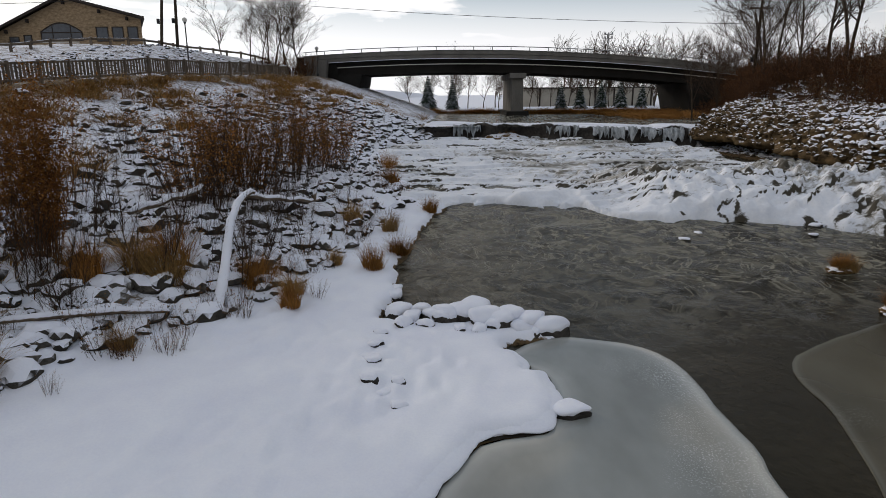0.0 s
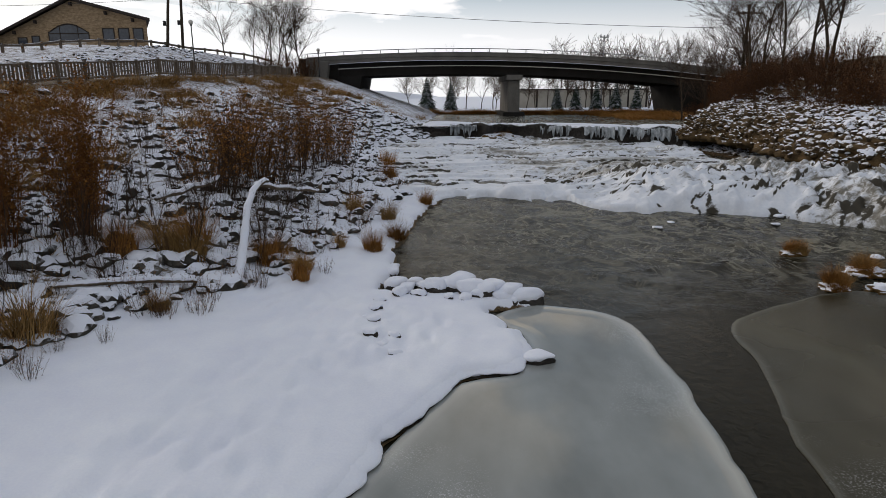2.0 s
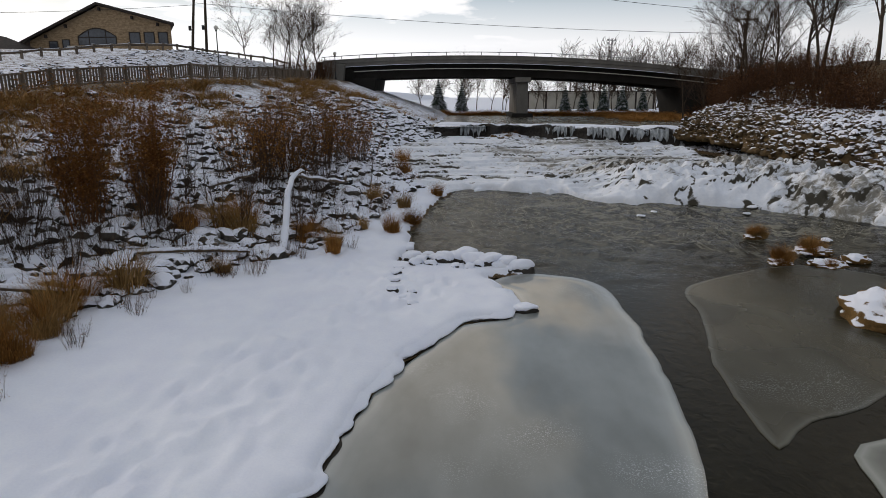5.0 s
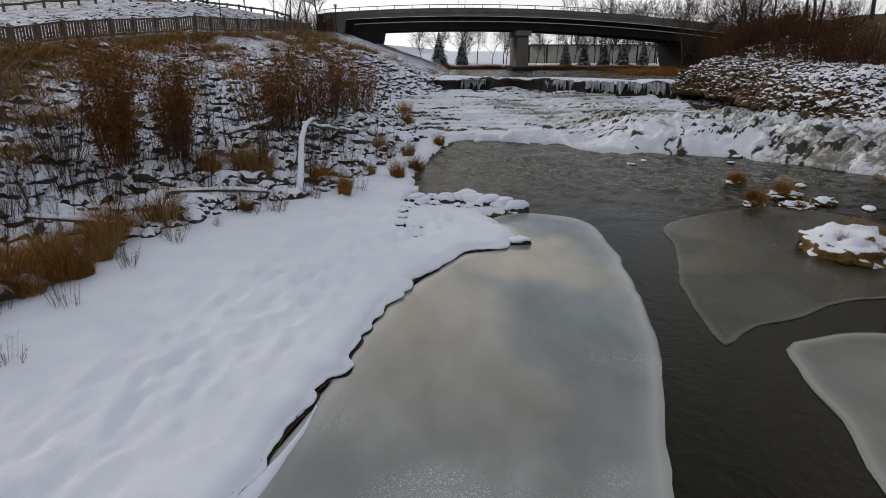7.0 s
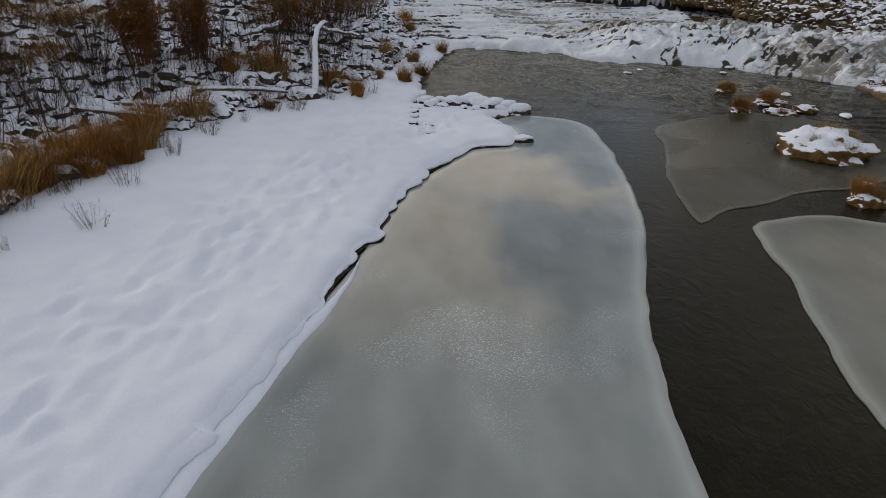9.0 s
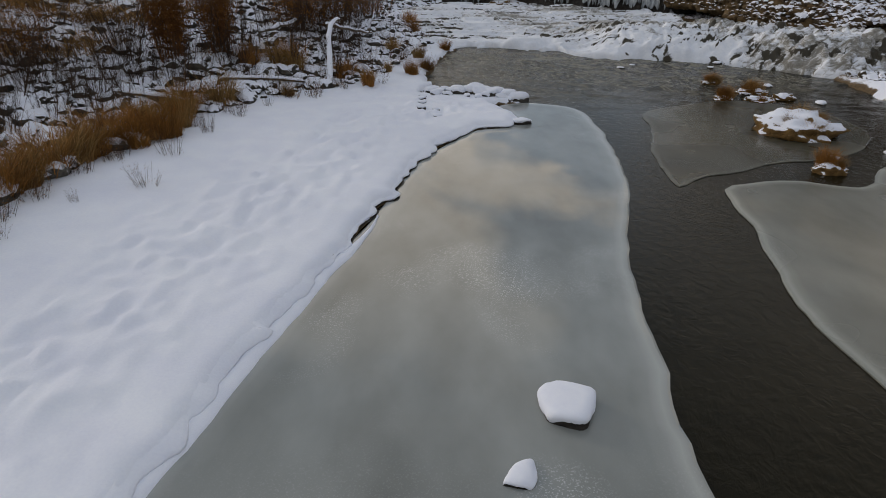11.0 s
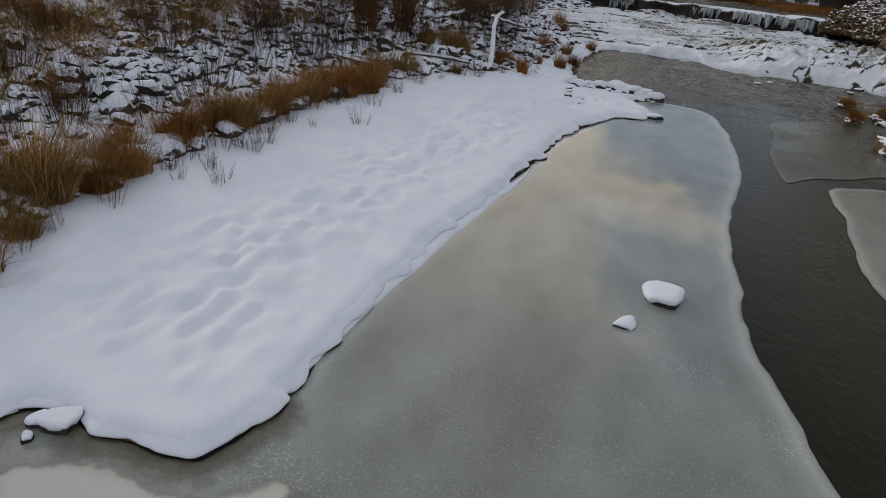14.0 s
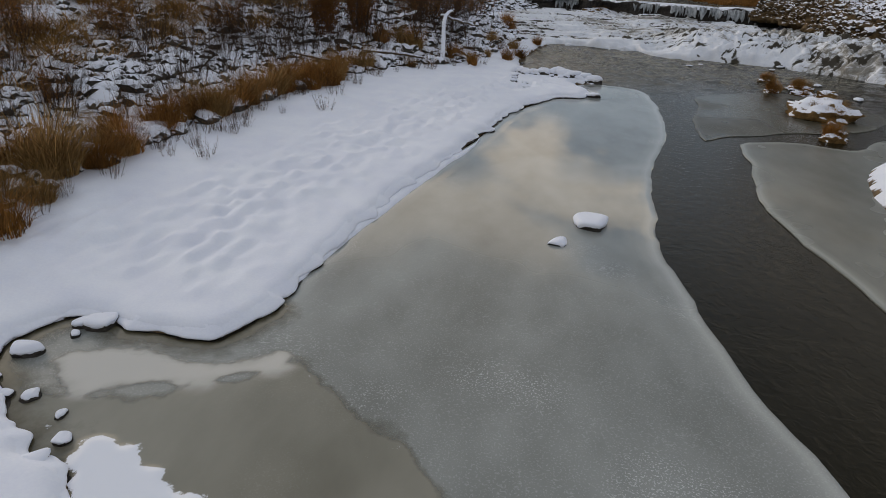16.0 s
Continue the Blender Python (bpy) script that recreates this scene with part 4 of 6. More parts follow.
def pool_snow(outline, label):
    """A crust of snow on the ice above the ledge, a hand thick."""
    line = smooth_line(outline, 0.3, closed=True)
    line = line + np.stack([ripple(line[:, 0], line[:, 1], 0.6, 1), ripple(line[:, 0], line[:, 1], 0.6, 2)], 1) * 0.3
    n, mid = len(line), line.mean(0)
    verts = [(*q, POOL - 0.02) for q in line] + [(*(q + (mid - q) * 0.05), POOL + 0.16) for q in line] + [(*(q + (mid - q) * 0.4), POOL + 0.22) for q in line]
    faces = [(r * n + k, r * n + (k + 1) % n, (r + 1) * n + (k + 1) % n, (r + 1) * n + k) for r in range(2) for k in range(n)] + [tuple(range(2 * n, 3 * n))]
    tagged(new("snow_crust", mesh_from("snow_crust", verts, faces, SNOW)), label, "snow", kind="structure")


pool_snow([(8.2, 53.0), (10.5, 51.2), (12.6, 49.6), (14.8, 48.4), (15.6, 50.0), (13.5, 52.6), (10.8, 54.6), (8.6, 55.4)], "snow lying on ice above the falls")
pool_snow([(16.2, 47.6), (18.6, 46.2), (20.2, 47.2), (19.5, 51.0), (17.0, 52.0)], "snow drift beside the rock face")
pool_snow([(-1.2, 54.2), (1.8, 53.6), (3.0, 54.2), (2.4, 58.0), (-0.6, 60.5)], "snow lying on the pool's edge")


# ---- bridge ----
def rail_z(x):
    u = x - 9.0
    return 10.77 - 0.0274 * u - 0.001813 * u * u


def swept(x0, x1, y0, y1, top, bottom, step=1.2, bevel=0.0):
    """A bar along the bridge between two depths under the rail's line."""
    n = max(2, int((x1 - x0) / step))
    bm, rings = bmesh.new(), []
    for i in range(n + 1):
        x = x0 + (x1 - x0) * i / n
        z = rail_z(x)
        rings.append([bm.verts.new(q) for q in ((x, y0, z - bottom), (x, y1, z - bottom), (x, y1, z - top), (x, y0, z - top))])
    for a, b in zip(rings, rings[1:]):
        for k in range(4):
            bm.faces.new((a[k], b[k], b[(k + 1) % 4], a[(k + 1) % 4]))
    bm.faces.new(rings[0][::-1]), bm.faces.new(rings[-1])
    bmesh.ops.recalc_face_normals(bm, faces=bm.faces)
    return bm


def tapered(lo0, hi0, z0, lo1, hi1, z1):
    """A block between two rectangles."""
    bm = bmesh.new()
    a = [bm.verts.new((x, y, z0)) for x, y in ((lo0[0], lo0[1]), (hi0[0], lo0[1]), (hi0[0], hi0[1]), (lo0[0], hi0[1]))]
    b = [bm.verts.new((x, y, z1)) for x, y in ((lo1[0], lo1[1]), (hi1[0], lo1[1]), (hi1[0], hi1[1]), (lo1[0], hi1[1]))]
    for k in range(4):
        bm.faces.new((a[k], a[(k + 1) % 4], b[(k + 1) % 4], b[k]))
    bm.faces.new(a[::-1]), bm.faces.new(b)
    bmesh.ops.bevel(bm, geom=list(bm.edges), offset=0.04, segments=1, affect="EDGES")
    bmesh.ops.recalc_face_normals(bm, faces=bm.faces)
    return bm


def build_bridge():
    br = thing("road_bridge", "long concrete road bridge on one central pier", "bridge")
    x0, x1 = -17.0, 52.0
    part("deck", swept(x0, x1, 80.3, 92.0, 0.95, 1.35), CONCRETE, br)
    par = part("parapet", swept(x0, x1, 80.0, 80.3, 0.52, 0.98), CONCRETE, br)
    part("coping", swept(x0, x1, 79.94, 80.36, 0.47, 0.52), CONCRETE, par)
    part("fascia", swept(x0, x1, 80.08, 80.3, 1.0, 1.42), CONCRETE, br)
    part("drip_edge", swept(x0, x1, 79.98, 80.3, 1.44, 1.50), SNOW, br, "thin line of snow on the ledge")
    part("parapet", swept(x0, x1, 92.0, 92.3, 0.52, 1.35), CONCRETE, br)
    # girders coloured dark for the shade under the deck
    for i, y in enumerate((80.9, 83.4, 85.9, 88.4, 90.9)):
        g = part("girder", swept(-13, 45, y, y + 0.16, 1.35, 2.95), SHADED_CONCRETE, br, "dark girder with the underside's shade in its colour")
        part("flange", swept(-13, 45, y - 0.28, y + 0.44, 2.95, 3.12), SHADED_CONCRETE, g)
    # pale bar added for the light line along the fascia girder's flange
    part("pipe", swept(-13, 45, 80.45, 80.6, 2.05, 2.15), PANEL, br, "pale bar standing in for the girder flange's light edge")
    for y in (80.1, 92.1):
        part("rail", swept(x0, x1, y, y + 0.07, 0.0, 0.09), STEEL, br)
        x = x0 + 0.2
        while x < x1:
            z = rail_z(x)
            part("rail_post", boxed((x, y, z - 0.5), (x + 0.09, y + 0.07, z - 0.02)), STEEL, br)
            x += 2.3
    pier = part("pier", tapered((8.7, 80.4), (10.25, 91.6), 2.3, (8.75, 80.5), (10.2, 91.5), 6.95), CONCRETE, br, "pale concrete wall pier")
    part("pier_cap", tapered((8.45, 80.0), (10.5, 92.0), 6.95, (8.45, 80.0), (10.5, 92.0), 7.6), CONCRETE, pier)
    part("footing", tapered((7.9, 79.4), (11.0, 92.5), 1.6, (8.1, 79.6), (10.8, 92.3), 2.95), SHADED_CONCRETE, pier)
    part("abutment", tapered((-18, 80.6), (-10.9, 92), 3.0, (-18, 80.6), (-10.0, 92), 7.6), SHADED_CONCRETE, br)
    part("wing_wall", tapered((-16.6, 79.0), (-14.5, 80.5), 5.0, (-16.6, 79.0), (-14.0, 80.5), 9.3), CONCRETE, br)
    part("backwall", tapered((-18, 80.55), (-13.0, 92), 3.0, (-18, 80.55), (-13.0, 92), 9.7), SHADED_CONCRETE, br)
    part("abutment", tapered((31.6, 80.6), (56, 92), 2.4, (30.6, 80.6), (56, 92), 6.6), SHADED_CONCRETE, br)
    part("backwall", tapered((40, 80.0), (56, 92.4), 2.4, (40, 80.0), (56, 92.4), 8.0), CONCRETE, br)


build_bridge()


# ---- path fence and guard rail ----
def build_fence():
    line = smooth_line([(-22.6, 3), (-23.0, 14), (-23.0, 24), (-22.8, 29), (-22.0, 33.5), (-21.0, 37.5), (-19.4, 42), (-18.3, 47), (-17.0, 53), (-16.4, 61), (-15.6, 68)], 0.05)
    fence = thing("path_fence", "weathered timber slat fence along the path", "fence")
    cum = np.r_[0, np.cumsum(np.linalg.norm(np.diff(line, axis=0), axis=1))]
    pitch = 2.0
    n = int(cum[-1] / pitch)
    at = lambda s: (float(np.interp(s, cum, line[:, 0])), float(np.interp(s, cum, line[:, 1])))
    post_me, slat_me = None, None
    for i in range(n + 1):
        x, y = at(i * pitch)
        z = z_at(x, y)
        if post_me is None:
            post_me = part("post", boxed((-0.08, -0.08, -0.3), (0.08, 0.08, 1.22), 0.012), WEATHERED, fence).data
            fence.children[0].location = (x, y, z)
        else:
            ob = part("post", post_me, None, fence)
            ob.location = (x, y, z)
        if i == n:
            break
        x2, y2 = at((i + 1) * pitch)
        z2 = z_at(x2, y2)
        ang = math.atan2(y2 - y, x2 - x)
        length = math.hypot(x2 - x, y2 - y)
        for lo, hi, w in ((1.02, 1.14, 0.05), (0.16, 0.28, 0.03)):
            bm = boxed((0, -w, lo), (length, w, hi), 0.01)
            for v in bm.verts:
                v.co.z += (z2 - z) * v.co.x / length
            ob = part("rail", bm, WEATHERED, fence)
            ob.location, ob.rotation_euler = (x, y, z), (0, 0, ang)
        for k in range(1, 8):
            if slat_me is None:
                slat_me = part("slat", boxed((-0.07, -0.018, 0.12), (0.07, 0.018, 1.04)), WEATHERED, fence)
                ob, slat_me = slat_me, slat_me.data
            else:
                ob = part("slat", slat_me, None, fence)
            s = k / 8
            ob.location, ob.rotation_euler = (x + (x2 - x) * s, y + (y2 - y) * s, z + (z2 - z) * s), (0, 0, ang)


def build_guard_rail():
    line = smooth_line([(-43, 50), (-40, 55), (-37, 62), (-32.6, 68), (-29.6, 74), (-26.5, 79.5), (-22, 84)], 0.1)
    g = thing("guard_rail", "timber road guard rail along the snowy hilltop", "guard rail")
    cum = np.r_[0, np.cumsum(np.linalg.norm(np.diff(line, axis=0), axis=1))]
    n = int(cum[-1] / 1.9)
    last = None
    me = None
    for i in range(n + 1):
        x, y = float(np.interp(i * 1.9, cum, line[:, 0])), float(np.interp(i * 1.9, cum, line[:, 1]))
        z = z_at(x, y)
        if me is None:
            ob = part("post", boxed((-0.1, -0.1, -0.4), (0.1, 0.1, 0.82), 0.015), WEATHERED, g)
            me = ob.data
        else:
            ob = part("post", me, None, g)
        ob.location = (x, y, z)
        if last:
            a, b = Vector(last), Vector((x, y, z))
            part("rail", curve_tube([a + Vector((0, 0, 0.62)), b + Vector((0, 0, 0.62))], [0.13, 0.13], 6), WEATHERED, g)
        last = (x, y, z)


build_fence()
build_guard_rail()


# ---- buildings ----
def build_lodge():
    b = thing("stone_building", "gabled stone-clad building with an arched window", "building")
    y, xl, xr, zb = 86.0, -59.5, -39.3, 9.3
    ax, az, el, er = -49.0, 17.6, 12.9, 15.1

    def top(x):
        return el + (az - el) * (x - xl) / (ax - xl) if x < ax else er + (az - er) * (xr - x) / (xr - ax)

    bm = bmesh.new()
    for depth in (0,):
        f = [bm.verts.new(q) for q in ((xl, y, zb), (xr, y, zb), (xr, y, er), (ax, y, az), (xl, y, el))]
        bk = [bm.verts.new((v.co.x - 7.0, y + 14, v.co.z)) for v in f]
        bm.faces.new(f), bm.faces.new(bk[::-1])
        for k in range(5):
            bm.faces.new((f[k], bk[k], bk[(k + 1) % 5], f[(k + 1) % 5]))
    bmesh.ops.recalc_face_normals(bm, faces=bm.faces)
    part("wall", bm, STONEWALL, b)
    for (x0, z0), (x1, z1) in (((xl - 0.9, el - 0.45), (ax, az)), ((ax, az), (xr + 0.9, er - 0.25))):
        bm = bmesh.new()
        v = [bm.verts.new((x + sx, yy, z + dz)) for yy, sx in ((y - 0.9, 0.0), (y + 15, -7.9)) for x, z in ((x0, z0), (x1, z1)) for dz in (0.0, 0.32)]
        for q in ((0, 2, 3, 1), (4, 5, 7, 6), (0, 1, 5, 4), (2, 6, 7, 3), (1, 3, 7, 5), (0, 4, 6, 2)):
            bm.faces.new([v[i] for i in q])
        bmesh.ops.recalc_face_normals(bm, faces=bm.faces)
        part("roof", bm, ROOF, b)

    def window(x0, x1, z0, z1, arch=0.0, bars=()):
        n = 12
        pts = [(x0, z0), (x1, z0)] + [(x1 - (x1 - x0) * k / n, z1 + arch * math.sin(math.pi * k / n)) for k in range(n + 1)]
        bm = bmesh.new()
        o = [bm.verts.new((x, y - 0.06, z)) for x, z in pts]
        mx, mz = (x0 + x1) / 2, (z0 + z1) / 2
        i = [bm.verts.new((mx + (x - mx) * (1 - 0.24 / (x1 - x0)), y - 0.06, mz + (z - mz) * (1 - 0.24 / (z1 - z0 + arch)))) for x, z in pts]
        ib = [bm.verts.new((q.co.x, y + 0.0, q.co.z)) for q in i]
        ob_ = [bm.verts.new((q.co.x, y + 0.0, q.co.z)) for q in o]
        m = len(pts)
        for k in range(m):
            j = (k + 1) % m
            bm.faces.new((o[k], o[j], i[j], i[k])), bm.faces.new((i[k], i[j], ib[j], ib[k])), bm.faces.new((ob_[k], ob_[j], o[j], o[k]))
        bmesh.ops.recalc_face_normals(bm, faces=bm.faces)
        frame_ob = part("window", bm, ROOF, b, "dark-framed window")
        bm = bmesh.new()
        bm.faces.new([bm.verts.new((q.x, y - 0.02, q.z)) for q in ((mx + (x - mx) * 0.97, 0, 0) and Vector((mx + (x - mx) * 0.96, 0, mz + (z - mz) * 0.95)) for x, z in pts)])
        part("pane", bm, GLASS, frame_ob)
        for bx in bars:
            part("mullion", boxed((bx - 0.05, y - 0.055, z0 + 0.1), (bx + 0.05, y - 0.015, z1 + arch * 0.8)), ROOF, frame_ob)
        return frame_ob

    w = window(-52.6, -47.1, 12.3, 13.5, 1.15, (-51.0, -48.6))
    part("mullion", boxed((-52.5, y - 0.056, 13.3), (-47.2, y - 0.016, 13.42)), ROOF, w)
    for x0, x1 in ((-45.3, -43.7), (-43.2, -41.7), (-41.2, -39.8)):
        window(x0, x1, 12.2, 14.05)
    window(-56.8, -55.5, 11.2, 12.9), window(-54.9, -53.8, 11.9, 13.1)
    part("balcony_rail", boxed((-53.5, y - 1.3, 12.0), (-47, y - 1.2, 12.12)), PANEL, b)
    for x in (-57, -54, -49, -44.5, -41):
        part("bracket", boxed((x - 0.1, y - 0.5, top(x) - 0.75), (x + 0.1, y - 0.003, top(x) - 0.3)), ROOF, b)


def build_gable(name, label, x0, x1, y, z0, eave, ridge, depth, wall, roof):
    b = thing(name, label, "building")
    bm = bmesh.new()
    mid = (x0 + x1) / 2
    f = [bm.verts.new(q) for q in ((x0, y, z0), (x1, y, z0), (x1, y, eave), (mid, y, ridge), (x0, y, eave))]
    bk = [bm.verts.new((v.co.x, y + depth, v.co.z)) for v in f]
    bm.faces.new(f), bm.faces.new(bk[::-1])
    for k in range(5):
        bm.faces.new((f[k], bk[k], bk[(k + 1) % 5], f[(k + 1) % 5]))
    bmesh.ops.recalc_face_normals(bm, faces=bm.faces)
    part("wall", bm, wall, b)
    for xa, xb in ((x0 - 0.5, mid), (x1 + 0.5, mid)):
        za = eave - (ridge - eave) * 0.5 / (mid - x0)
        bm = bmesh.new()
        v = [bm.verts.new((x, yy, z + dz)) for yy in (y - 0.5, y + depth + 0.5) for x, z in ((xa, za), (xb, ridge)) for dz in (0.02, 0.24)]
        for q in ((0, 2, 3, 1), (4, 5, 7, 6), (0, 1, 5, 4), (2, 6, 7, 3), (1, 3, 7, 5), (0, 4, 6, 2)):
            bm.faces.new([v[i] for i in q])
        bmesh.ops.recalc_face_normals(bm, faces=bm.faces)
        part("roof", bm, roof, b)
    return b


build_lodge()
DARKWALL = material("brown_siding", (0.06, 0.035, 0.025), (0.14, 0.09, 0.06), 1.0, 0.85, 0.2, 10.0, stretch=(0.3, 0.3, 4))
build_gable("house", "brown house with a pitched roof", -70.0, -55.2, 75.0, 8.0, 10.3, 13.2, 10, DARKWALL, ROOF)
HALL = material("tan_hall_wall", (0.36, 0.335, 0.28), (0.52, 0.48, 0.41), 0.6, 0.8, 0.1)
far_shed = thing("warehouse", "long pale flat-roofed building beyond the trees", "building")
part("wall", boxed((15.0, 124, 2.3), (41.0, 132, 6.1), 0.05), HALL, far_shed)
part("roof", boxed((14.7, 123.7, 6.1), (41.3, 132.3, 6.3), 0.03), ROOF, far_shed)
for i in range(8):
    part("pilaster", boxed((15.2 + i * 3.6, 123.9, 2.4), (15.5 + i * 3.6, 124.0, 6.05)), ROOF, far_shed)

# ---- poles, lamps and wires ----
def build_lamp(x, y, height, label):
    z = z_at(x, y)
    lamp = thing("street_lamp", label, "street lamp", (x, y, z), group="path lamps")
    part("pole", curve_tube([(0, 0, -0.2), (0, 0, 0.4), (0, 0, 0.42), (0, 0, height - 0.3)], [0.13, 0.12, 0.07, 0.05], 10), DARK_METAL, lamp)
    part("collar", curve_tube([(0, 0, height - 0.34), (0, 0, height - 0.2)], [0.09, 0.12], 10), DARK_METAL, lamp)
    bm = bmesh.new()
    bmesh.ops.create_icosphere(bm, subdivisions=2, radius=0.23)
    for v in bm.verts:
        v.co.z = v.co.z * 1.05 + height
    part("globe", bm, PANEL, lamp, "pale round globe")


build_lamp(-24.2, 62.0, 4.4, "slim dark lamp post with a round globe")
build_lamp(-14.9, 77.6, 3.3, "small dark lamp post beside the bridge")


def build_pole(x, y, top_z, lean, label):
    z = z_at(x, y)
    p = thing("utility_pole", label, "utility pole", (x, y, z))
    h = top_z - z
    part("pole", curve_tube([(0, 0, -0.5), (lean * 0.5, 0, h * 0.5), (lean, 0, h)], [0.17, 0.15, 0.12], 10), POLE_WOOD, p)
    part("crossarm", boxed((lean - 1.1, -0.07, h - 0.9), (lean + 1.1, 0.07, h - 0.75), 0.01), POLE_WOOD, p)
    part("transformer", curve_tube([(lean * 0.3 - 0.3, 0, h * 0.32), (lean * 0.3 - 0.3, 0, h * 0.32 + 0.5)], [0.16, 0.16], 10), DARK_METAL, p)


build_pole(-30.1, 70.0, 17.5, 0.9, "leaning dark timber utility pole")
build_pole(-29.4, 72.5, 19.0, 0.5, "dark timber utility pole by the guard rail")
build_pole(29.5, 61.0, 13.4, 0.1, "timber utility pole among bare trees")


def build_wire(a, b, sag, label):
    pts = [Vector(a).lerp(Vector(b), i / 24) - Vector((0, 0, sag * 4 * (i / 24) * (1 - i / 24))) for i in range(25)]
    tagged(part("power_line", curve_tube(pts, [0.022] * 25, 5), DARK_METAL), label, "cable")


build_wire((-29.2, 70.0, 15.6), (29.5, 61.0, 11.2), 0.6, "black power line sagging across the river")
build_wire((-70.0, 66.0, 14.4), (-29.2, 70.0, 15.4), 0.5, "black power line passing the stone building")
build_wire((2.0, 60.0, 16.0), (34.0, 63.0, 13.2), 0.3, "upper power line across the river")

mast = thing("floodlight_mast", "tall sports floodlight mast behind the bridge", "light mast", (28.6, 112, 2.6))
part("pole", curve_tube([(0, 0, -0.5), (0, 0, 12.2)], [0.14, 0.09], 8), STEEL, mast)
for dz in (0, 0.6):
    part("crossarm", boxed((-0.8, -0.05, 11.6 + dz), (0.8, 0.05, 11.7 + dz)), STEEL, mast)
    for k in range(3):
        part("lamp_head", tapered((-0.75 + 0.6 * k, -0.2), (-0.45 + 0.6 * k, 0.1), 11.72 + dz, (-0.7 + 0.6 * k, -0.1), (-0.5 + 0.6 * k, 0.1), 12.0 + dz), STEEL, mast)


# ---- rock bank on the right ----
CLIFF_POINTS = []


def build_cliff():
    line = smooth_line([(18.6, 24), (19.2, 26), (19.8, 33), (19.8, 39), (18.6, 44.0), (19.3, 47.5)], 0.13)
    rough = [(2.3, -0.6), (2.1, 0.35), (0.9, 0.78), (-0.5, 0.86), (-0.7, 1.05), (-0.55, 1.4), (-0.3, 1.9), (0.1, 2.4), (0.55, 2.8), (1.3, 3.15), (2.8, 3.45), (4.5, 3.6)]
    prof = [tuple(q) for q in smooth_line(rough, 0.13)]
    t = np.gradient(line, axis=0)
    n = np.stack([t[:, 1], -t[:, 0]], 1) / np.linalg.norm(t, axis=1)[:, None]
    rough_rnd = random.Random(9)
    verts, faces = [], []
    for i, (p, q) in enumerate(zip(line, n)):
        fade = float(ease(0, 24, i) * (1 - ease(len(line) - 24, len(line) - 1, i)))
        for off, dz in prof:
            wob = 0.30 * float(ripple(p[1], dz * 1.7 + off, 0.33, 3)) + 0.25 * float(ripple(p[1], dz, 1.1, 5)) + rough_rnd.uniform(-0.09, 0.09)
            o = off + wob * (1.0 if dz > 0.6 else 0.3) + (1 - fade) * 1.6
            x, y = p + q * o
            verts.append((x, y, fall_line(y) + dz * (0.55 + 0.45 * fade) + 0.12 * wob + rough_rnd.uniform(-0.05, 0.05)))
    k = len(prof)
    for i in range(len(line) - 1):
        for j in range(k - 1):
            faces.append((i * k + j, i * k + j + 1, (i + 1) * k + j + 1, (i + 1) * k + j))
    CLIFF_POINTS.extend(verts[k * i + j] for i in range(0, len(line)) for j in range(29, k - 8))
    cliff = new("rock_face", mesh_from("rock_face", verts, faces, CLIFF, smooth=True))
    tagged(cliff, "undercut tan rock face dusted with snow", "rock face", kind="structure")


build_cliff()


# ---- plants ----
def grow(rnd, out, p, d, length, r, level, levels, bend, fork, droop=0.0, least=0.009):
    """Adds the segments of one branch and its side branches."""
    n = 4 if level < 2 else 3
    step = length / n
    for i in range(n):
        d = (d + Vector((rnd.uniform(-1, 1), rnd.uniform(-1, 1), rnd.uniform(-0.6, 0.8) - droop)) * bend).normalized()
        q = p + d * step
        r2 = max(least, r * (0.80 if level < levels else 0.55))
        out[min(level, 2)].append((tuple(p), tuple(q), r, r2))
        if level < levels and (i > 0 or level > 0):
            for _ in range(fork if level else fork + 1):
                if rnd.random() < 0.8:
                    side = Vector((rnd.uniform(-1, 1), rnd.uniform(-1, 1), rnd.uniform(-0.2, 0.7))).normalized()
                    nd = (d * rnd.uniform(0.5, 1.0) + side * rnd.uniform(0.6, 1.0)).normalized()
                    grow(rnd, out, p.lerp(q, rnd.random()), nd, length * rnd.uniform(0.42, 0.72), max(least, r2 * 0.62), level + 1, levels, bend * 1.15, fork, droop, least)
        p, r = q, r2


def tree_meshes(seed, height, levels=4, fork=1, bend=0.16, trunk=0.02, lean=(0, 0), least=0.012):
    rnd = random.Random(seed)
    out = [[], [], []]
    grow(rnd, out, Vector((0, 0, -0.3)), Vector((lean[0], lean[1], 1)).normalized(), height * 0.82, height * trunk, 0, levels, bend, fork, 0.0, least)
    v, f = tube_data(out[0], 7)
    v2, f2 = tube_data(out[1], 5)
    v3, f3 = tube_data(out[2], 3)
    return mesh_from("trunk", v, f, BARK), mesh_from("limbs", v2, f2, BARK), mesh_from("twigs", v3, f3, TWIG)


def make_tree(meshes, label, at, name="bare_tree", group=""):
    t = thing(name, label, "tree", at, group)
    for n, me in zip(("trunk", "limb_work", "crown"), meshes):
        part(n, me, None, t)
    return t


def spot(x, y, turn=0.0, size=1.0, sink=0.0):
    return Matrix.Translation((x, y, z_at(x, y) - sink)) @ Matrix.Rotation(turn, 4, "Z") @ Matrix.Scale(size, 4)


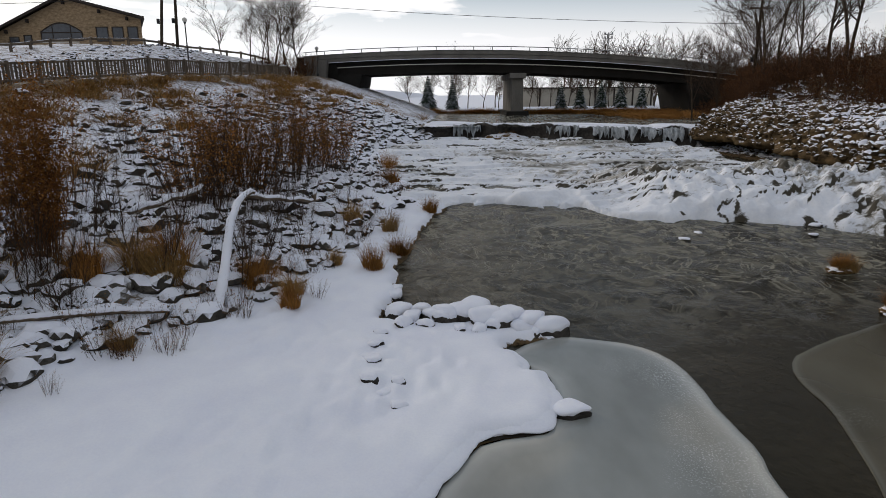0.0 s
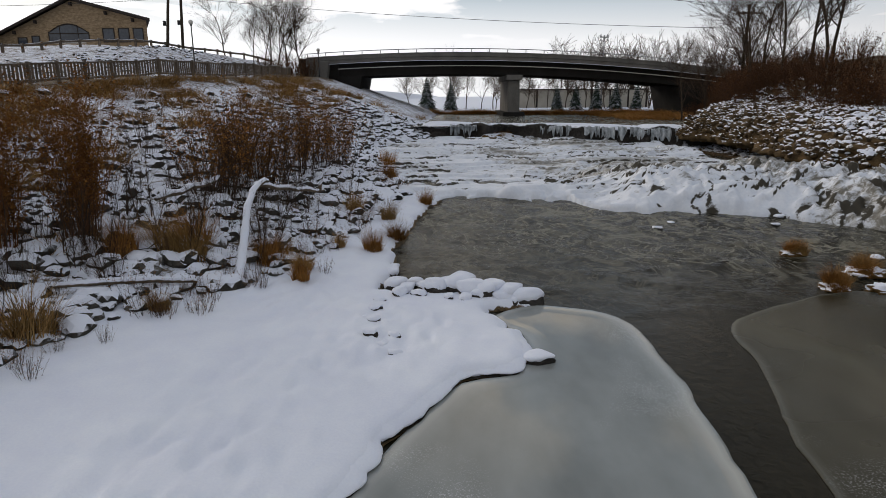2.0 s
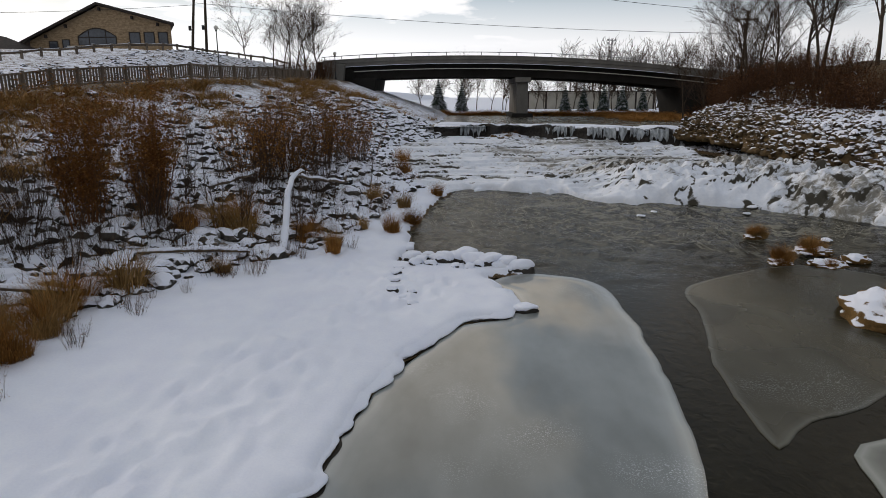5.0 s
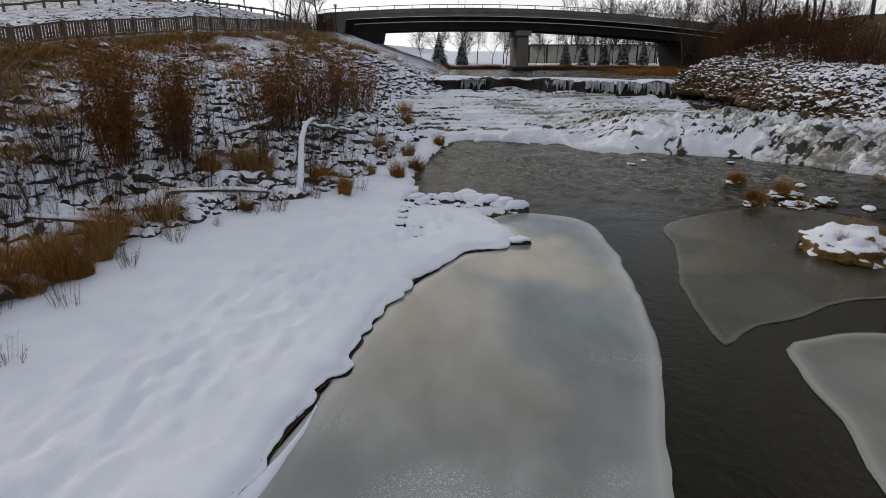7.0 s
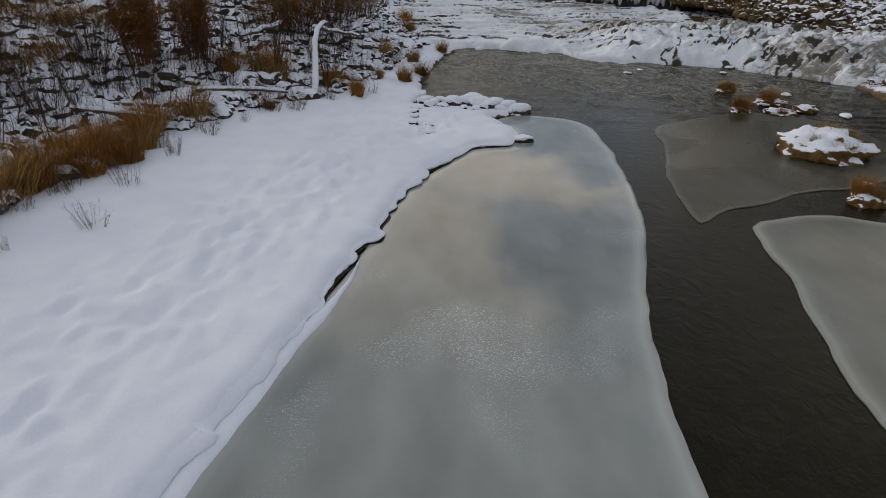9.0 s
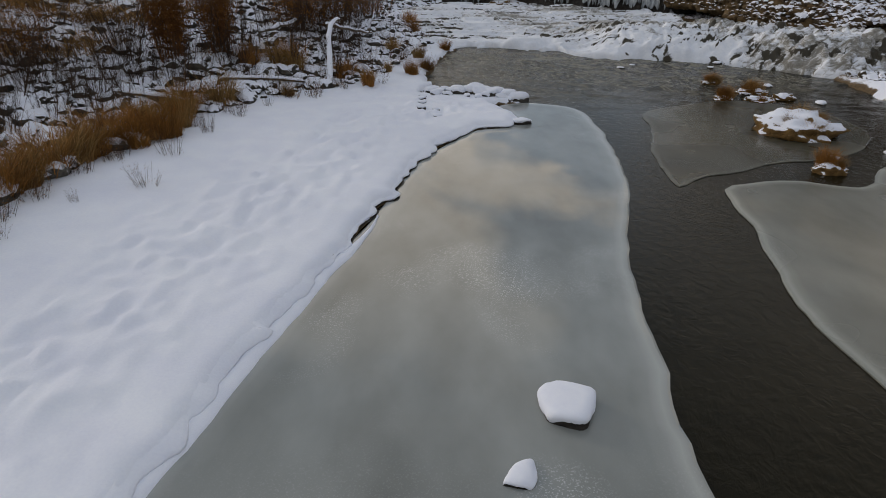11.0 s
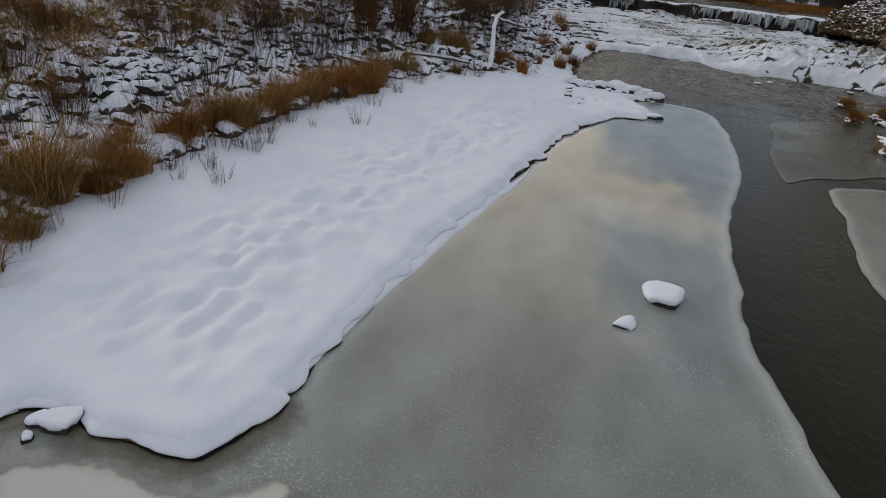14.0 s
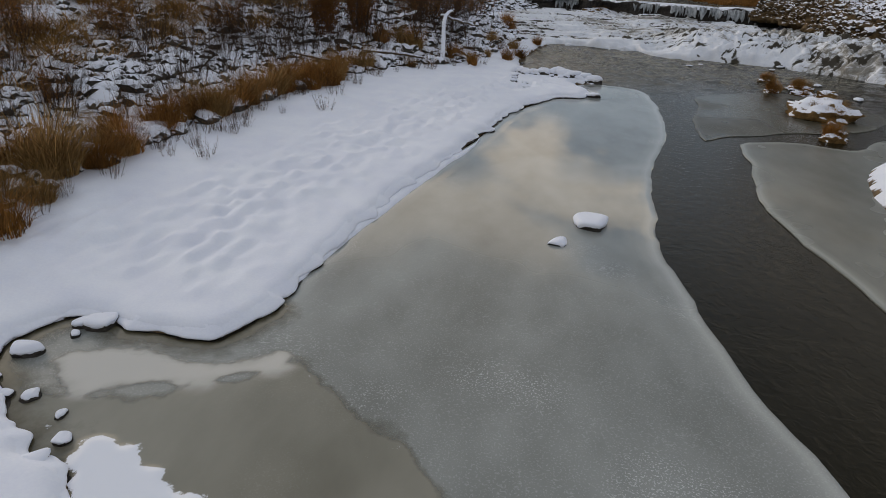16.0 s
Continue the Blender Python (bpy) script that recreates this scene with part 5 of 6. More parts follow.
def shrub_meshes(seed, stems, height, spread, twigs, leaves, twig_mat, leaf_mat, thick=0.012, leaf=0.035, tilt=0.42):
    rnd = random.Random(seed)
    seg, blades = [], []
    for _ in range(stems):
        a, s = rnd.uniform(0, 2 * math.pi), rnd.uniform(0, 1) ** 0.6
        p = Vector((math.cos(a), math.sin(a), 0)) * s * spread * 0.35 + Vector((0, 0, -0.15))
        d = Vector((math.cos(a) * s * tilt, math.sin(a) * s * tilt, 1)).normalized()
        h = height * rnd.uniform(0.55, 1.0)
        r, n = thick * rnd.uniform(0.7, 1.3), 6
        for i in range(n):
            d = (d + Vector((rnd.uniform(-1, 1), rnd.uniform(-1, 1), 0.15)) * 0.09).normalized()
            q = p + d * h / n
            r2 = r * 0.82
            seg.append((tuple(p), tuple(q), r, r2))
            if i >= 1:
                for _k in range(twigs):
                    w = (d + Vector((rnd.uniform(-1, 1), rnd.uniform(-1, 1), rnd.uniform(-0.1, 0.8)))).normalized()
                    a0 = p.lerp(q, rnd.random())
                    ln = h * rnd.uniform(0.10, 0.24)
                    m1 = a0 + w * ln * 0.5
                    w = (w + Vector((rnd.uniform(-1, 1), rnd.uniform(-1, 1), 0.4)) * 0.3).normalized()
                    e1 = m1 + w * ln * 0.5
                    seg += [(tuple(a0), tuple(m1), r2 * 0.5, r2 * 0.38), (tuple(m1), tuple(e1), r2 * 0.38, r2 * 0.2)]
                    for _l in range(leaves):
                        c = a0.lerp(e1, rnd.uniform(0.2, 1.1)) + Vector((rnd.uniform(-1, 1), rnd.uniform(-1, 1), rnd.uniform(-1, 1))) * 0.05
                        blades.append((c, rnd.uniform(0, 6.3), rnd.uniform(-0.9, 0.9), leaf * rnd.uniform(0.6, 1.3)))
            p, r = q, r2
    v, f = tube_data(seg, 3)
    got = [mesh_from("stems", v, f, twig_mat)]
    if blades:
        vv, ff = [], []
        for c, a, tilt, s in blades:
            u = Vector((math.cos(a), math.sin(a), tilt)).normalized()
            w = u.cross(Vector((0.3, -0.2, 1))).normalized()
            b = len(vv)
            vv += [tuple(c - u * s), tuple(c + w * s * 0.45), tuple(c + u * s), tuple(c - w * s * 0.45 + Vector((0, 0, s * 0.3)))]
            ff += [(b, b + 1, b + 2), (b, b + 2, b + 3)]
        got.append(mesh_from("leaves", vv, ff, leaf_mat, smooth=False))
    return got


def tuft_mesh(seed, blades, height, spread, mat, flop=0.5, width=0.010):
    rnd = random.Random(seed)
    vv, ff = [], []
    wind = rnd.uniform(0, 6.283)
    for _ in range(blades):
        a, s = rnd.uniform(0, 6.283), rnd.random() ** 0.6
        p = Vector((math.cos(a) * s * spread, math.sin(a) * s * spread, -0.05))
        b = a + rnd.gauss(0, 0.8) if rnd.random() < 0.55 else wind + rnd.gauss(0, 0.6)
        lean_ = flop * rnd.uniform(0.05, 0.8)
        d = Vector((math.cos(b) * lean_, math.sin(b) * lean_, 1)).normalized()
        h = height * rnd.uniform(0.35, 1.0) * (1.1 - 0.4 * s)
        turn = b + rnd.uniform(-1, 1)
        side = Vector((-math.sin(turn), math.cos(turn), 0)) * width * rnd.uniform(0.5, 1.3)
        base, bow = len(vv), rnd.uniform(0.2, 1.5) * flop
        for i in range(5):
            t = i / 4
            vv += [tuple(p - side * (1 - 0.85 * t)), tuple(p + side * (1 - 0.85 * t))]
            d = (d + Vector((math.cos(b), math.sin(b), -0.9)) * bow * 0.5 * t).normalized()
            p = p + d * h / 4
        for i in range(4):
            k = base + 2 * i
            ff.append((k, k + 1, k + 3, k + 2))
    return mesh_from("blades", vv, ff, mat, smooth=False)


rnd = random.Random(11)

# russet shrubs that keep their dead leaves
russet = [shrub_meshes(s, 66, 4.2, 1.15, 5, 7, RED_TWIG, DEADLEAF, 0.012, 0.040, 0.15) for s in (1, 2)]
grey = [shrub_meshes(s, 30, 3.0, 1.8, 4, 0, TWIG, None, 0.011) for s in (3, 4, 5)]
grey_leafy = [shrub_meshes(s, 50, 3.4, 2.2, 4, 4, TWIG, DEADLEAF, 0.013, 0.042) for s in (6, 7)]
sapling = [shrub_meshes(s, 3, 2.8, 0.5, 9, 0, TWIG, None, 0.015) for s in (8, 9, 10)]
weedy = [shrub_meshes(s, 16, 0.9, 0.7, 2, 1, TWIG, DEADLEAF, 0.006, 0.02) for s in (12, 13)]


def plant(kind, meshes, label, x, y, size=1.0, category="shrub", group="bank shrubs"):
    t = thing(kind, label, category, group=group)
    for n, me in zip(("branchwork", "foliage"), meshes):
        part(n, me, None, t)
    t.matrix_world = spot(x, y, rnd.uniform(0, 6.28), size)
    return t


for i, (x, y, s) in enumerate([(-10.0, 11.8, 1.0), (-8.75, 13.1, 0.98)]):
    plant("russet_shrub", russet[i % 2], "tall russet shrub with clinging dead leaves", x, y, s)
for i, (x, y, s) in enumerate([(-7.3, 18.6, 1.1), (-6.3, 19.9, 1.1), (-5.9, 24.2, 1.05), (-4.9, 28.3, 1.0), (-7.0, 22.0, 1.0), (-5.3, 26.0, 0.95), (-15.3, -1.4, 0.55), (-13.2, 8.8, 0.75), (-17.0, 2.4, 0.6), (-18.5, 3.0, 0.6), (-12.7, -2.2, 0.4), (-16.0, 5.5, 0.6), (-8.4, 24.0, 0.8)]):
    plant("leafy_shrub", grey_leafy[i % 2], "dense brown shrub on the stony slope", x, y, s)
for i, (x, y, s) in enumerate([(-10.0, 16.4, 0.9), (-11.6, 11.5, 0.5), (-10.5, 0.2, 0.86), (-11.2, -3.9, 0.42), (-12.0, -4.5, 0.5), (-10.2, 6.8, 0.66),
                               (-12.6, 7.5, 0.7), (-13.4, 2.5, 0.7), (-12.8, -1.4, 0.6), (-14.5, 13.0, 0.8), (-13.5, 18.5, 0.8), (-11.6, 23.0, 0.85), (-9.5, 27.5, 0.8),
                               (-8.0, 31.0, 0.8), (-6.2, 33.5, 0.7), (-13.6, -6.5, 0.6), (-11.9, 5.0, 0.55), (-11.3, 1.8, 0.7), (-10.9, -1.6, 0.55), (-12.2, -2.8, 0.7), (-11.0, 3.6, 0.7), (-13.0, 9.5, 0.8), (-11.7, -6.2, 0.6), (-10.9, 7.6, 0.8), (-14.3, 5.2, 0.8), (-15.2, -1.0, 0.8), (-9.2, 9.4, 0.6), (-8.6, 10.2, 0.5), (-10.2, 9.6, 0.75), (-9.6, 12.6, 0.75), (-8.0, 12.4, 0.6), (-7.3, 11.4, 0.5), (-11.2, 10.6, 0.9), (-12.0, 12.4, 0.9), (-6.2, 15.6, 0.6), (-5.0, 20.5, 0.6)]):
    plant("grey_shrub", grey[i % 3], "leafless grey-brown twiggy shrub", x, y, s)
for i, (x, y, s) in enumerate([(-7.7, 14.4, 1.05), (-9.7, 7.1, 0.85), (-8.1, 11.5, 0.9), (-9.0, 13.0, 0.9), (-8.6, 15.0, 1.0), (-7.0, 15.9, 0.8), (-10.6, 8.6, 0.9), (-6.5, 12.6, 0.5),
                               (-11.0, 9.9, 0.9), (-9.1, 5.9, 0.6), (-10.1, 3.2, 0.6), (-9.0, 16.6, 0.9), (-5.6, 17.1, 0.6), (-12.0, 14.6, 0.8), (-11.0, 13.2, 0.9), (-10.4, 4.8, 0.7)]):
    plant("sapling", sapling[i % 3], "thin bare sapling among the rocks", x, y, s, "sapling", "bank saplings")
for i in range(56):
    y = rnd.uniform(3, 21)
    x = float(np.interp(y, TOE_Y, TOE_X)) - rnd.uniform(0.9, 6.0)
    plant("sapling", sapling[i % 3], "slender dark sapling standing among snowy rocks", x, y, rnd.uniform(0.55, 1.0), "sapling", "bank saplings")
for i in range(105):
    y = rnd.uniform(-9.5, 30)
    x = float(np.interp(y, TOE_Y, TOE_X)) - abs(rnd.gauss(0.2, 1.3))
    plant("weed_clump", weedy[i % 2], "dry brown weed stalks in the snow", x, y, rnd.uniform(0.45, 1.05), "weed", "bank weeds")

for i in range(60):
    y = rnd.uniform(-9.0, 14)
    x = float(np.interp(y, TOE_Y, TOE_X)) + abs(rnd.gauss(0, 0.6))
    plant("weed_stalk", weedy[i % 2], "thin dead stalks poking out of snow", x, y, rnd.uniform(0.35, 0.85), "weed", "beach weeds")

# dry grass
tufts = [tuft_mesh(20 + k, 520, 1.3, 0.36, STRAW if k < 3 else PALE_STRAW, (0.9, 0.7, 1.1, 0.8, 0.9)[k], 0.009) for k in range(5)]


def tuft(x, y, size, k, z=None, label="tawny tuft of dry grass drooping over snow"):
    t = thing("grass_tuft", label, "grass", group="grass tufts")
    part("grass_clump", tufts[k % 5], None, t)
    m = spot(x, y, rnd.uniform(0, 6.28), size)
    if z is not None:
        m = Matrix.Translation((x, y, z)) @ Matrix.Rotation(rnd.uniform(0, 6), 4, "Z") @ Matrix.Scale(size, 4)
    t.matrix_world = m


TUFTS = [(-8.2, 4.9, 1.1), (-7.5, 5.0, 0.8), (-8.2, 7.8, 1.2), (-7.4, 8.7, 1.2), (-5.7, 10.3, 0.5), (-6.4, 14.1, 1.3), (-1.85, 15.8, 0.75), (-1.3, 17.6, 0.8),
         (-3.0, 20.2, 0.8), (-3.4, 13.5, 0.6), (-4.3, 14.0, 0.9), (-7.6, 12.7, 1.0), (-7.7, 4.9, 0.9), (-7.6, 6.0, 0.7), (-9.95, -5.9, 1.5), (-9.3, -5.3, 0.7),
         (-10.1, -3.6, 1.0), (-9.9, -2.2, 1.1), (-10.3, -4.2, 0.8), (-9.2, -0.5, 1.2), (-8.9, 1.9, 1.2), (-8.7, 3.5, 1.2), (-7.9, 4.0, 0.8)]
TUFTS += [(-9.95, -7.0, 0.9), (-9.2, -7.2, 0.7), (-8.9, -8.4, 1.0), (-9.6, -2.0, 0.9), (-9.1, 0.6, 1.2), (-9.0, 1.2, 1.1), (-8.8, 2.7, 1.2), (-8.4, 4.3, 1.1), (-9.5, -9.3, 1.2),
          (-9.1, -8.9, 0.9), (-1.75, 20.0, 0.7), (-2.9, 16.1, 0.5), (-0.5, 23.4, 0.7), (-3.3, 12.7, 0.6), (-4.6, 14.2, 0.8), (-6.1, 13.2, 1.0), (-6.9, 13.4, 1.1), (-2.4, 29.0, 1.0), (-2.9, 34.0, 1.2)]
for i, (x, y, s) in enumerate(TUFTS):
    tuft(x, y, s, i)
for i in range(44):
    y = rnd.uniform(-9.5, 8)
    x = float(np.interp(y, TOE_Y, TOE_X)) - 0.2 - abs(rnd.gauss(0, 0.5))
    tuft(x, y, rnd.uniform(0.5, 1.05), i)
# meadow of dry grass along the top of the slope: uncountable
blade = tufts[4]
bv = np.array([v.co for v in blade.vertices])
bf = np.array([p.vertices for p in blade.polygons])


def scatter(places, size_range, squash=1.0):
    vs, fs, n = [], [], 0
    keep = 90 * 4
    for x, y, z in places:
        s, a = rnd.uniform(*size_range), rnd.uniform(0, 6.28)
        k0 = rnd.randrange(0, 2) * 90
        f = bf[k0 * 4:k0 * 4 + keep]
        q = bv[f.min():f.max() + 1]
        c, sn = math.cos(a), math.sin(a)
        vs.append(np.stack([(q[:, 0] * c - q[:, 1] * sn) * s * 2.0 + x, (q[:, 0] * sn + q[:, 1] * c) * s * 2.0 + y, q[:, 2] * s * squash + z], 1))
        fs.append(f - f.min() + n)
        n += len(q)
    return np.concatenate(vs), np.concatenate(fs)


def on_ground(pts):
    a = np.array(pts)
    return np.column_stack([a, land(a[:, 0], a[:, 1])[0]])


meadow = []
for _ in range(470):
    y = rnd.uniform(8, 66)
    c, t = np.interp(y, CREST_Y, CREST_X), np.interp(y, TOE_Y, TOE_X)
    u = rnd.betavariate(4.0, 1.3)
    if ripple(np.array(c * u), np.array(y), 2.2, 3) > -0.25:
        meadow.append((t + (c - t) * min(u, 0.93), y))
for _ in range(120):
    y = rnd.uniform(-10, 12)
    c, t = np.interp(y, CREST_Y, CREST_X), np.interp(y, TOE_Y, TOE_X)
    meadow.append((t + (c - t) * rnd.uniform(0.4, 0.99), y))
v, f = scatter(on_ground(meadow), (0.6, 1.3), 0.8)
tagged(new("dry_meadow", mesh_from("dry_meadow", v, f, MEADOW, smooth=False)), "tan dry grass over the upper slope", "grass", kind="stuff")
reed = [(rnd.uniform(-1, 8), rnd.uniform(88, 94)) for _ in range(90)] + [(rnd.uniform(10.8, 30), rnd.uniform(84, 93)) for _ in range(260)] + [(rnd.uniform(20, 31), rnd.uniform(64, 88)) for _ in range(160)]
v, f = scatter([(x, y, max(2.5, z)) for x, y, z in on_ground(reed)], (0.5, 1.15), 0.8)
tagged(new("reed_bed", mesh_from("reed_bed", v, f, STRAW, smooth=False)), "rust-coloured reeds along the far bank", "reeds", kind="stuff")

# bare trees behind the fence and by the bridge
kinds = [tree_meshes(31, 8.0, 4, 2, 0.15, 0.017, least=0.007), tree_meshes(32, 8.0, 4, 2, 0.17, 0.015, least=0.007), tree_meshes(33, 8.0, 4, 2, 0.13, 0.016, least=0.007), tree_meshes(34, 8.0, 4, 2, 0.2, 0.016, least=0.007)]
kinds += [tree_meshes(41, 8.0, 3, 2, 0.17, 0.02, least=0.022), tree_meshes(42, 8.0, 4, 1, 0.15, 0.02, least=0.022), tree_meshes(43, 8.0, 3, 2, 0.2, 0.02, least=0.022)]
leaning = tree_meshes(35, 8.0, 4, 2, 0.2, 0.017, (-0.7, 0), least=0.008)


def trees(rows, label, group):
    made = {}
    for k, x, y, h in rows:
        m = spot(x, y, rnd.uniform(0, 6.28), h / 8.0)
        if k not in made:
            made[k] = make_tree(kinds[k], label, (0, 0, 0), group=group)
            made[k].matrix_world = m
        else:
            copy_thing(made[k], Matrix.Identity(4)).matrix_world = m


trees([(1, -27.2, 80.5, 6.4), (3, -18.8, 73, 7.4), (1, -17.2, 72, 8.2), (2, -19.8, 74, 6.8), (3, -22.4, 76, 5.2), (0, -15.9, 73.5, 7.6), (3, -20.8, 75, 6.0)], "bare grey tree by the bridge approach", "bridge approach trees")
trees([(2, 30.8, 42, 10.5), (0, 33, 44, 11), (3, 29, 46.5, 9.5), (1, 27, 48.5, 8.5), (2, 26, 52, 8), (0, 25.2, 57, 7), (1, 36, 45, 10), (3, 38.5, 50, 10), (2, 28.5, 55, 9.5), (0, 33.5, 56, 10),
       (1, 40, 43, 9), (3, 31.5, 50, 10), (2, 35, 40, 9.5), (1, 30, 60, 9), (0, 43, 48, 10), (2, 24.4, 62, 7)], "tall bare tree on the rocky bank", "right bank trees")
lt = make_tree(leaning, "crooked bare tree leaning over the river", (0, 0, 0), group="right bank trees")
lt.matrix_world = spot(27.5, 53, 0.2, 0.95)
trees([(4 + k % 3, 25 + 1.6 * k + rnd.uniform(-1, 1), 128 + rnd.uniform(-5, 8), rnd.uniform(9, 11)) for k in range(26)], "bare tree on the skyline behind the bridge", "skyline trees")
trees([(k % 4, -5 + 1.75 * k + rnd.uniform(-1, 1), 112 + rnd.uniform(-5, 8), rnd.uniform(5.4, 7.2)) for k in range(26)], "bare tree beyond the bridge opening", "valley trees")

# brush on the right bank
DARK_TWIG = material("brush_twig", (0.022, 0.012, 0.008), (0.085, 0.048, 0.03), 2.0, 0.9, 0.2, 20.0, piece=0.25)
DARK_LEAF = material("brush_leaf", (0.04, 0.018, 0.008), (0.15, 0.068, 0.027), 3.0, 0.9, 0.2, 20.0, piece=0.25)
brush = [shrub_meshes(s, 30, 2.6, 2.6, 4, 2, DARK_TWIG, DARK_LEAF, 0.016, 0.06) for s in (51, 52, 53)]
first = {}
for i in range(150):
    y = rnd.uniform(43, 78) if rnd.random() < 0.68 else rnd.uniform(27, 43)
    edge = float(np.interp(y, [p[1] for p in RIGHT_EDGE[9:]], [p[0] for p in RIGHT_EDGE[9:]]))
    x = edge + 2.2 + abs(rnd.gauss(0, 1)) * 4.6
    m = spot(x, y, rnd.uniform(0, 6.28), rnd.uniform(0.6, 1.25))
    if i % 3 not in first:
        t = thing("brush", "tangled dark brown brush on the rocky bank", "shrub", group="right bank brush")
        part("branchwork", brush[i % 3][0], None, t), part("foliage", brush[i % 3][1], None, t)
        t.matrix_world = m
        first[i % 3] = t
    else:
        copy_thing(first[i % 3], Matrix.Identity(4)).matrix_world = m
for x, y, s in ((-16.6, 71, 1.1), (-17.8, 69.5, 1.0), (-15.8, 74.5, 1.1), (-19.0, 72, 1.0), (-16.9, 76, 1.2), (-18.2, 77, 1.1), (-20.5, 75, 1.0)):
    copy_thing(first[0], Matrix.Identity(4)).matrix_world = spot(x, y, rnd.uniform(0, 6), s)


# spruces
def spruce_meshes(seed, height, base):
    r_ = random.Random(seed)
    vv, ff = [], []
    tiers = 15
    for k in range(tiers):
        z = height * (0.08 + 0.9 * k / tiers)
        rad = base * (1 - k / tiers) ** 0.85 + 0.05
        n = 13
        for j in range(n):
            a = 6.283 * (j + r_.random() * 0.7) / n
            ln, drop = rad * r_.uniform(0.7, 1.1), rad * r_.uniform(0.22, 0.42)
            u, s = Vector((math.cos(a), math.sin(a), 0)), Vector((-math.sin(a), math.cos(a), 0))
            b, w = len(vv), rad * 0.22 + 0.03
            pts = [Vector((0, 0, z + 0.1)), u * ln * 0.55 + s * w + Vector((0, 0, z - drop * 0.4)), u * ln + Vector((0, 0, z - drop)), u * ln * 0.55 - s * w + Vector((0, 0, z - drop * 0.4)), u * ln * 0.55 + Vector((0, 0, z + 0.05))]
            vv += [tuple(p) for p in pts]
            ff += [(b, b + 1, b + 4), (b + 1, b + 2, b + 4), (b + 2, b + 3, b + 4), (b + 3, b, b + 4)]
    v, f = tube_data([((0, 0, -0.2), (0, 0, height * 0.97), 0.09, 0.02)], 7)
    return mesh_from("trunk", v, f, BARK), mesh_from("boughs", vv, ff, NEEDLE, smooth=False)


sp = [spruce_meshes(61, 3.6, 1.05), spruce_meshes(62, 3.6, 1.2)]
for i, (x, y, s) in enumerate([(18.6, 100, 1.2), (21.6, 100, 1.15), (24.9, 100, 1.3), (28.2, 101, 1.25), (31.6, 101, 1.2), (-2.2, 101, 1.5), (1.6, 101, 1.35)]):
    t = thing("spruce", "small snow-dusted dark green spruce", "tree", group="row of spruces")
    part("trunk", sp[i % 2][0], None, t), part("bough_layer", sp[i % 2][1], None, t)
    t.matrix_world = spot(x, y, i * 1.3, s)


# ---- fallen logs ----
def log_thing(label, pts, radii, branches=(), mat=None):
    t = thing("fallen_log", label, "log", group="driftwood")
    part("trunk", curve_tube(pts, radii, 9), mat or SNOWY_LOG, t)
    for bp, br in branches:
        part("branch", curve_tube(bp, br, 7), mat or SNOWY_LOG, t)
    return t


log_thing("snow-plastered dead trunk leaning up out of the bank",
          [(-4.84, 11.6, 0.5), (-4.78, 11.8, 0.62), (-4.64, 12.15, 0.85), (-4.68, 12.55, 1.12), (-4.73, 12.95, 1.38), (-4.79, 13.35, 1.68), (-4.86, 13.75, 1.95), (-4.93, 14.15, 2.2), (-4.93, 14.5, 2.36), (-4.95, 14.8, 2.52), (-4.86, 15.1, 2.66), (-4.74, 15.25, 2.74), (-4.66, 15.3, 2.70)],
          [0.17, 0.15, 0.115, 0.12, 0.10, 0.105, 0.09, 0.10, 0.088, 0.095, 0.085, 0.08, 0.05],
          [([(-4.4, 12.0, 0.75), (-4.7, 11.9, 0.85), (-4.95, 11.8, 0.8)], [0.08, 0.06, 0.04])])
log_thing("snow-topped forked branch lying across the rocks",
          [(-5.4, 16.5, 2.45), (-5.15, 16.9, 2.38), (-5.0, 17.2, 2.25), (-4.7, 17.6, 2.2), (-4.5, 17.9, 2.08), (-4.25, 18.3, 2.05), (-4.05, 18.6, 1.93), (-3.85, 19.0, 1.92)], [0.085, 0.095, 0.08, 0.09, 0.075, 0.08, 0.065, 0.05],
          [([(-3.95, 18.8, 1.92), (-3.9, 18.85, 2.2), (-3.75, 18.9, 2.5), (-3.7, 18.95, 2.62)], [0.08, 0.06, 0.05, 0.04]), ([(-3.78, 18.9, 2.42), (-3.5, 19.0, 2.45), (-3.3, 19.0, 2.4)], [0.05, 0.04, 0.03])])
log_thing("snow-covered log half buried in the stony slope", [(-7.9, 15.4, 2.2), (-7.78, 15.9, 2.28), (-7.6, 16.4, 2.24), (-7.5, 16.9, 2.34), (-7.3, 17.3, 2.33), (-7.05, 17.7, 2.42), (-7.0, 18.0, 2.52)], [0.07, 0.12, 0.09, 0.115, 0.09, 0.10, 0.05])
log_thing("thin snowy log at the foot of the slope", [(-7.8, 10.2, 1.25), (-7.0, 10.7, 1.18), (-6.2, 11.2, 1.08), (-5.4, 11.6, 0.92)], [0.06, 0.08, 0.08, 0.05])
log_thing("fallen branch among shoreline weeds", [(-9.6, 6.6, 1.45), (-8.7, 7.2, 1.2), (-7.9, 7.6, 1.0)], [0.06, 0.09, 0.05])


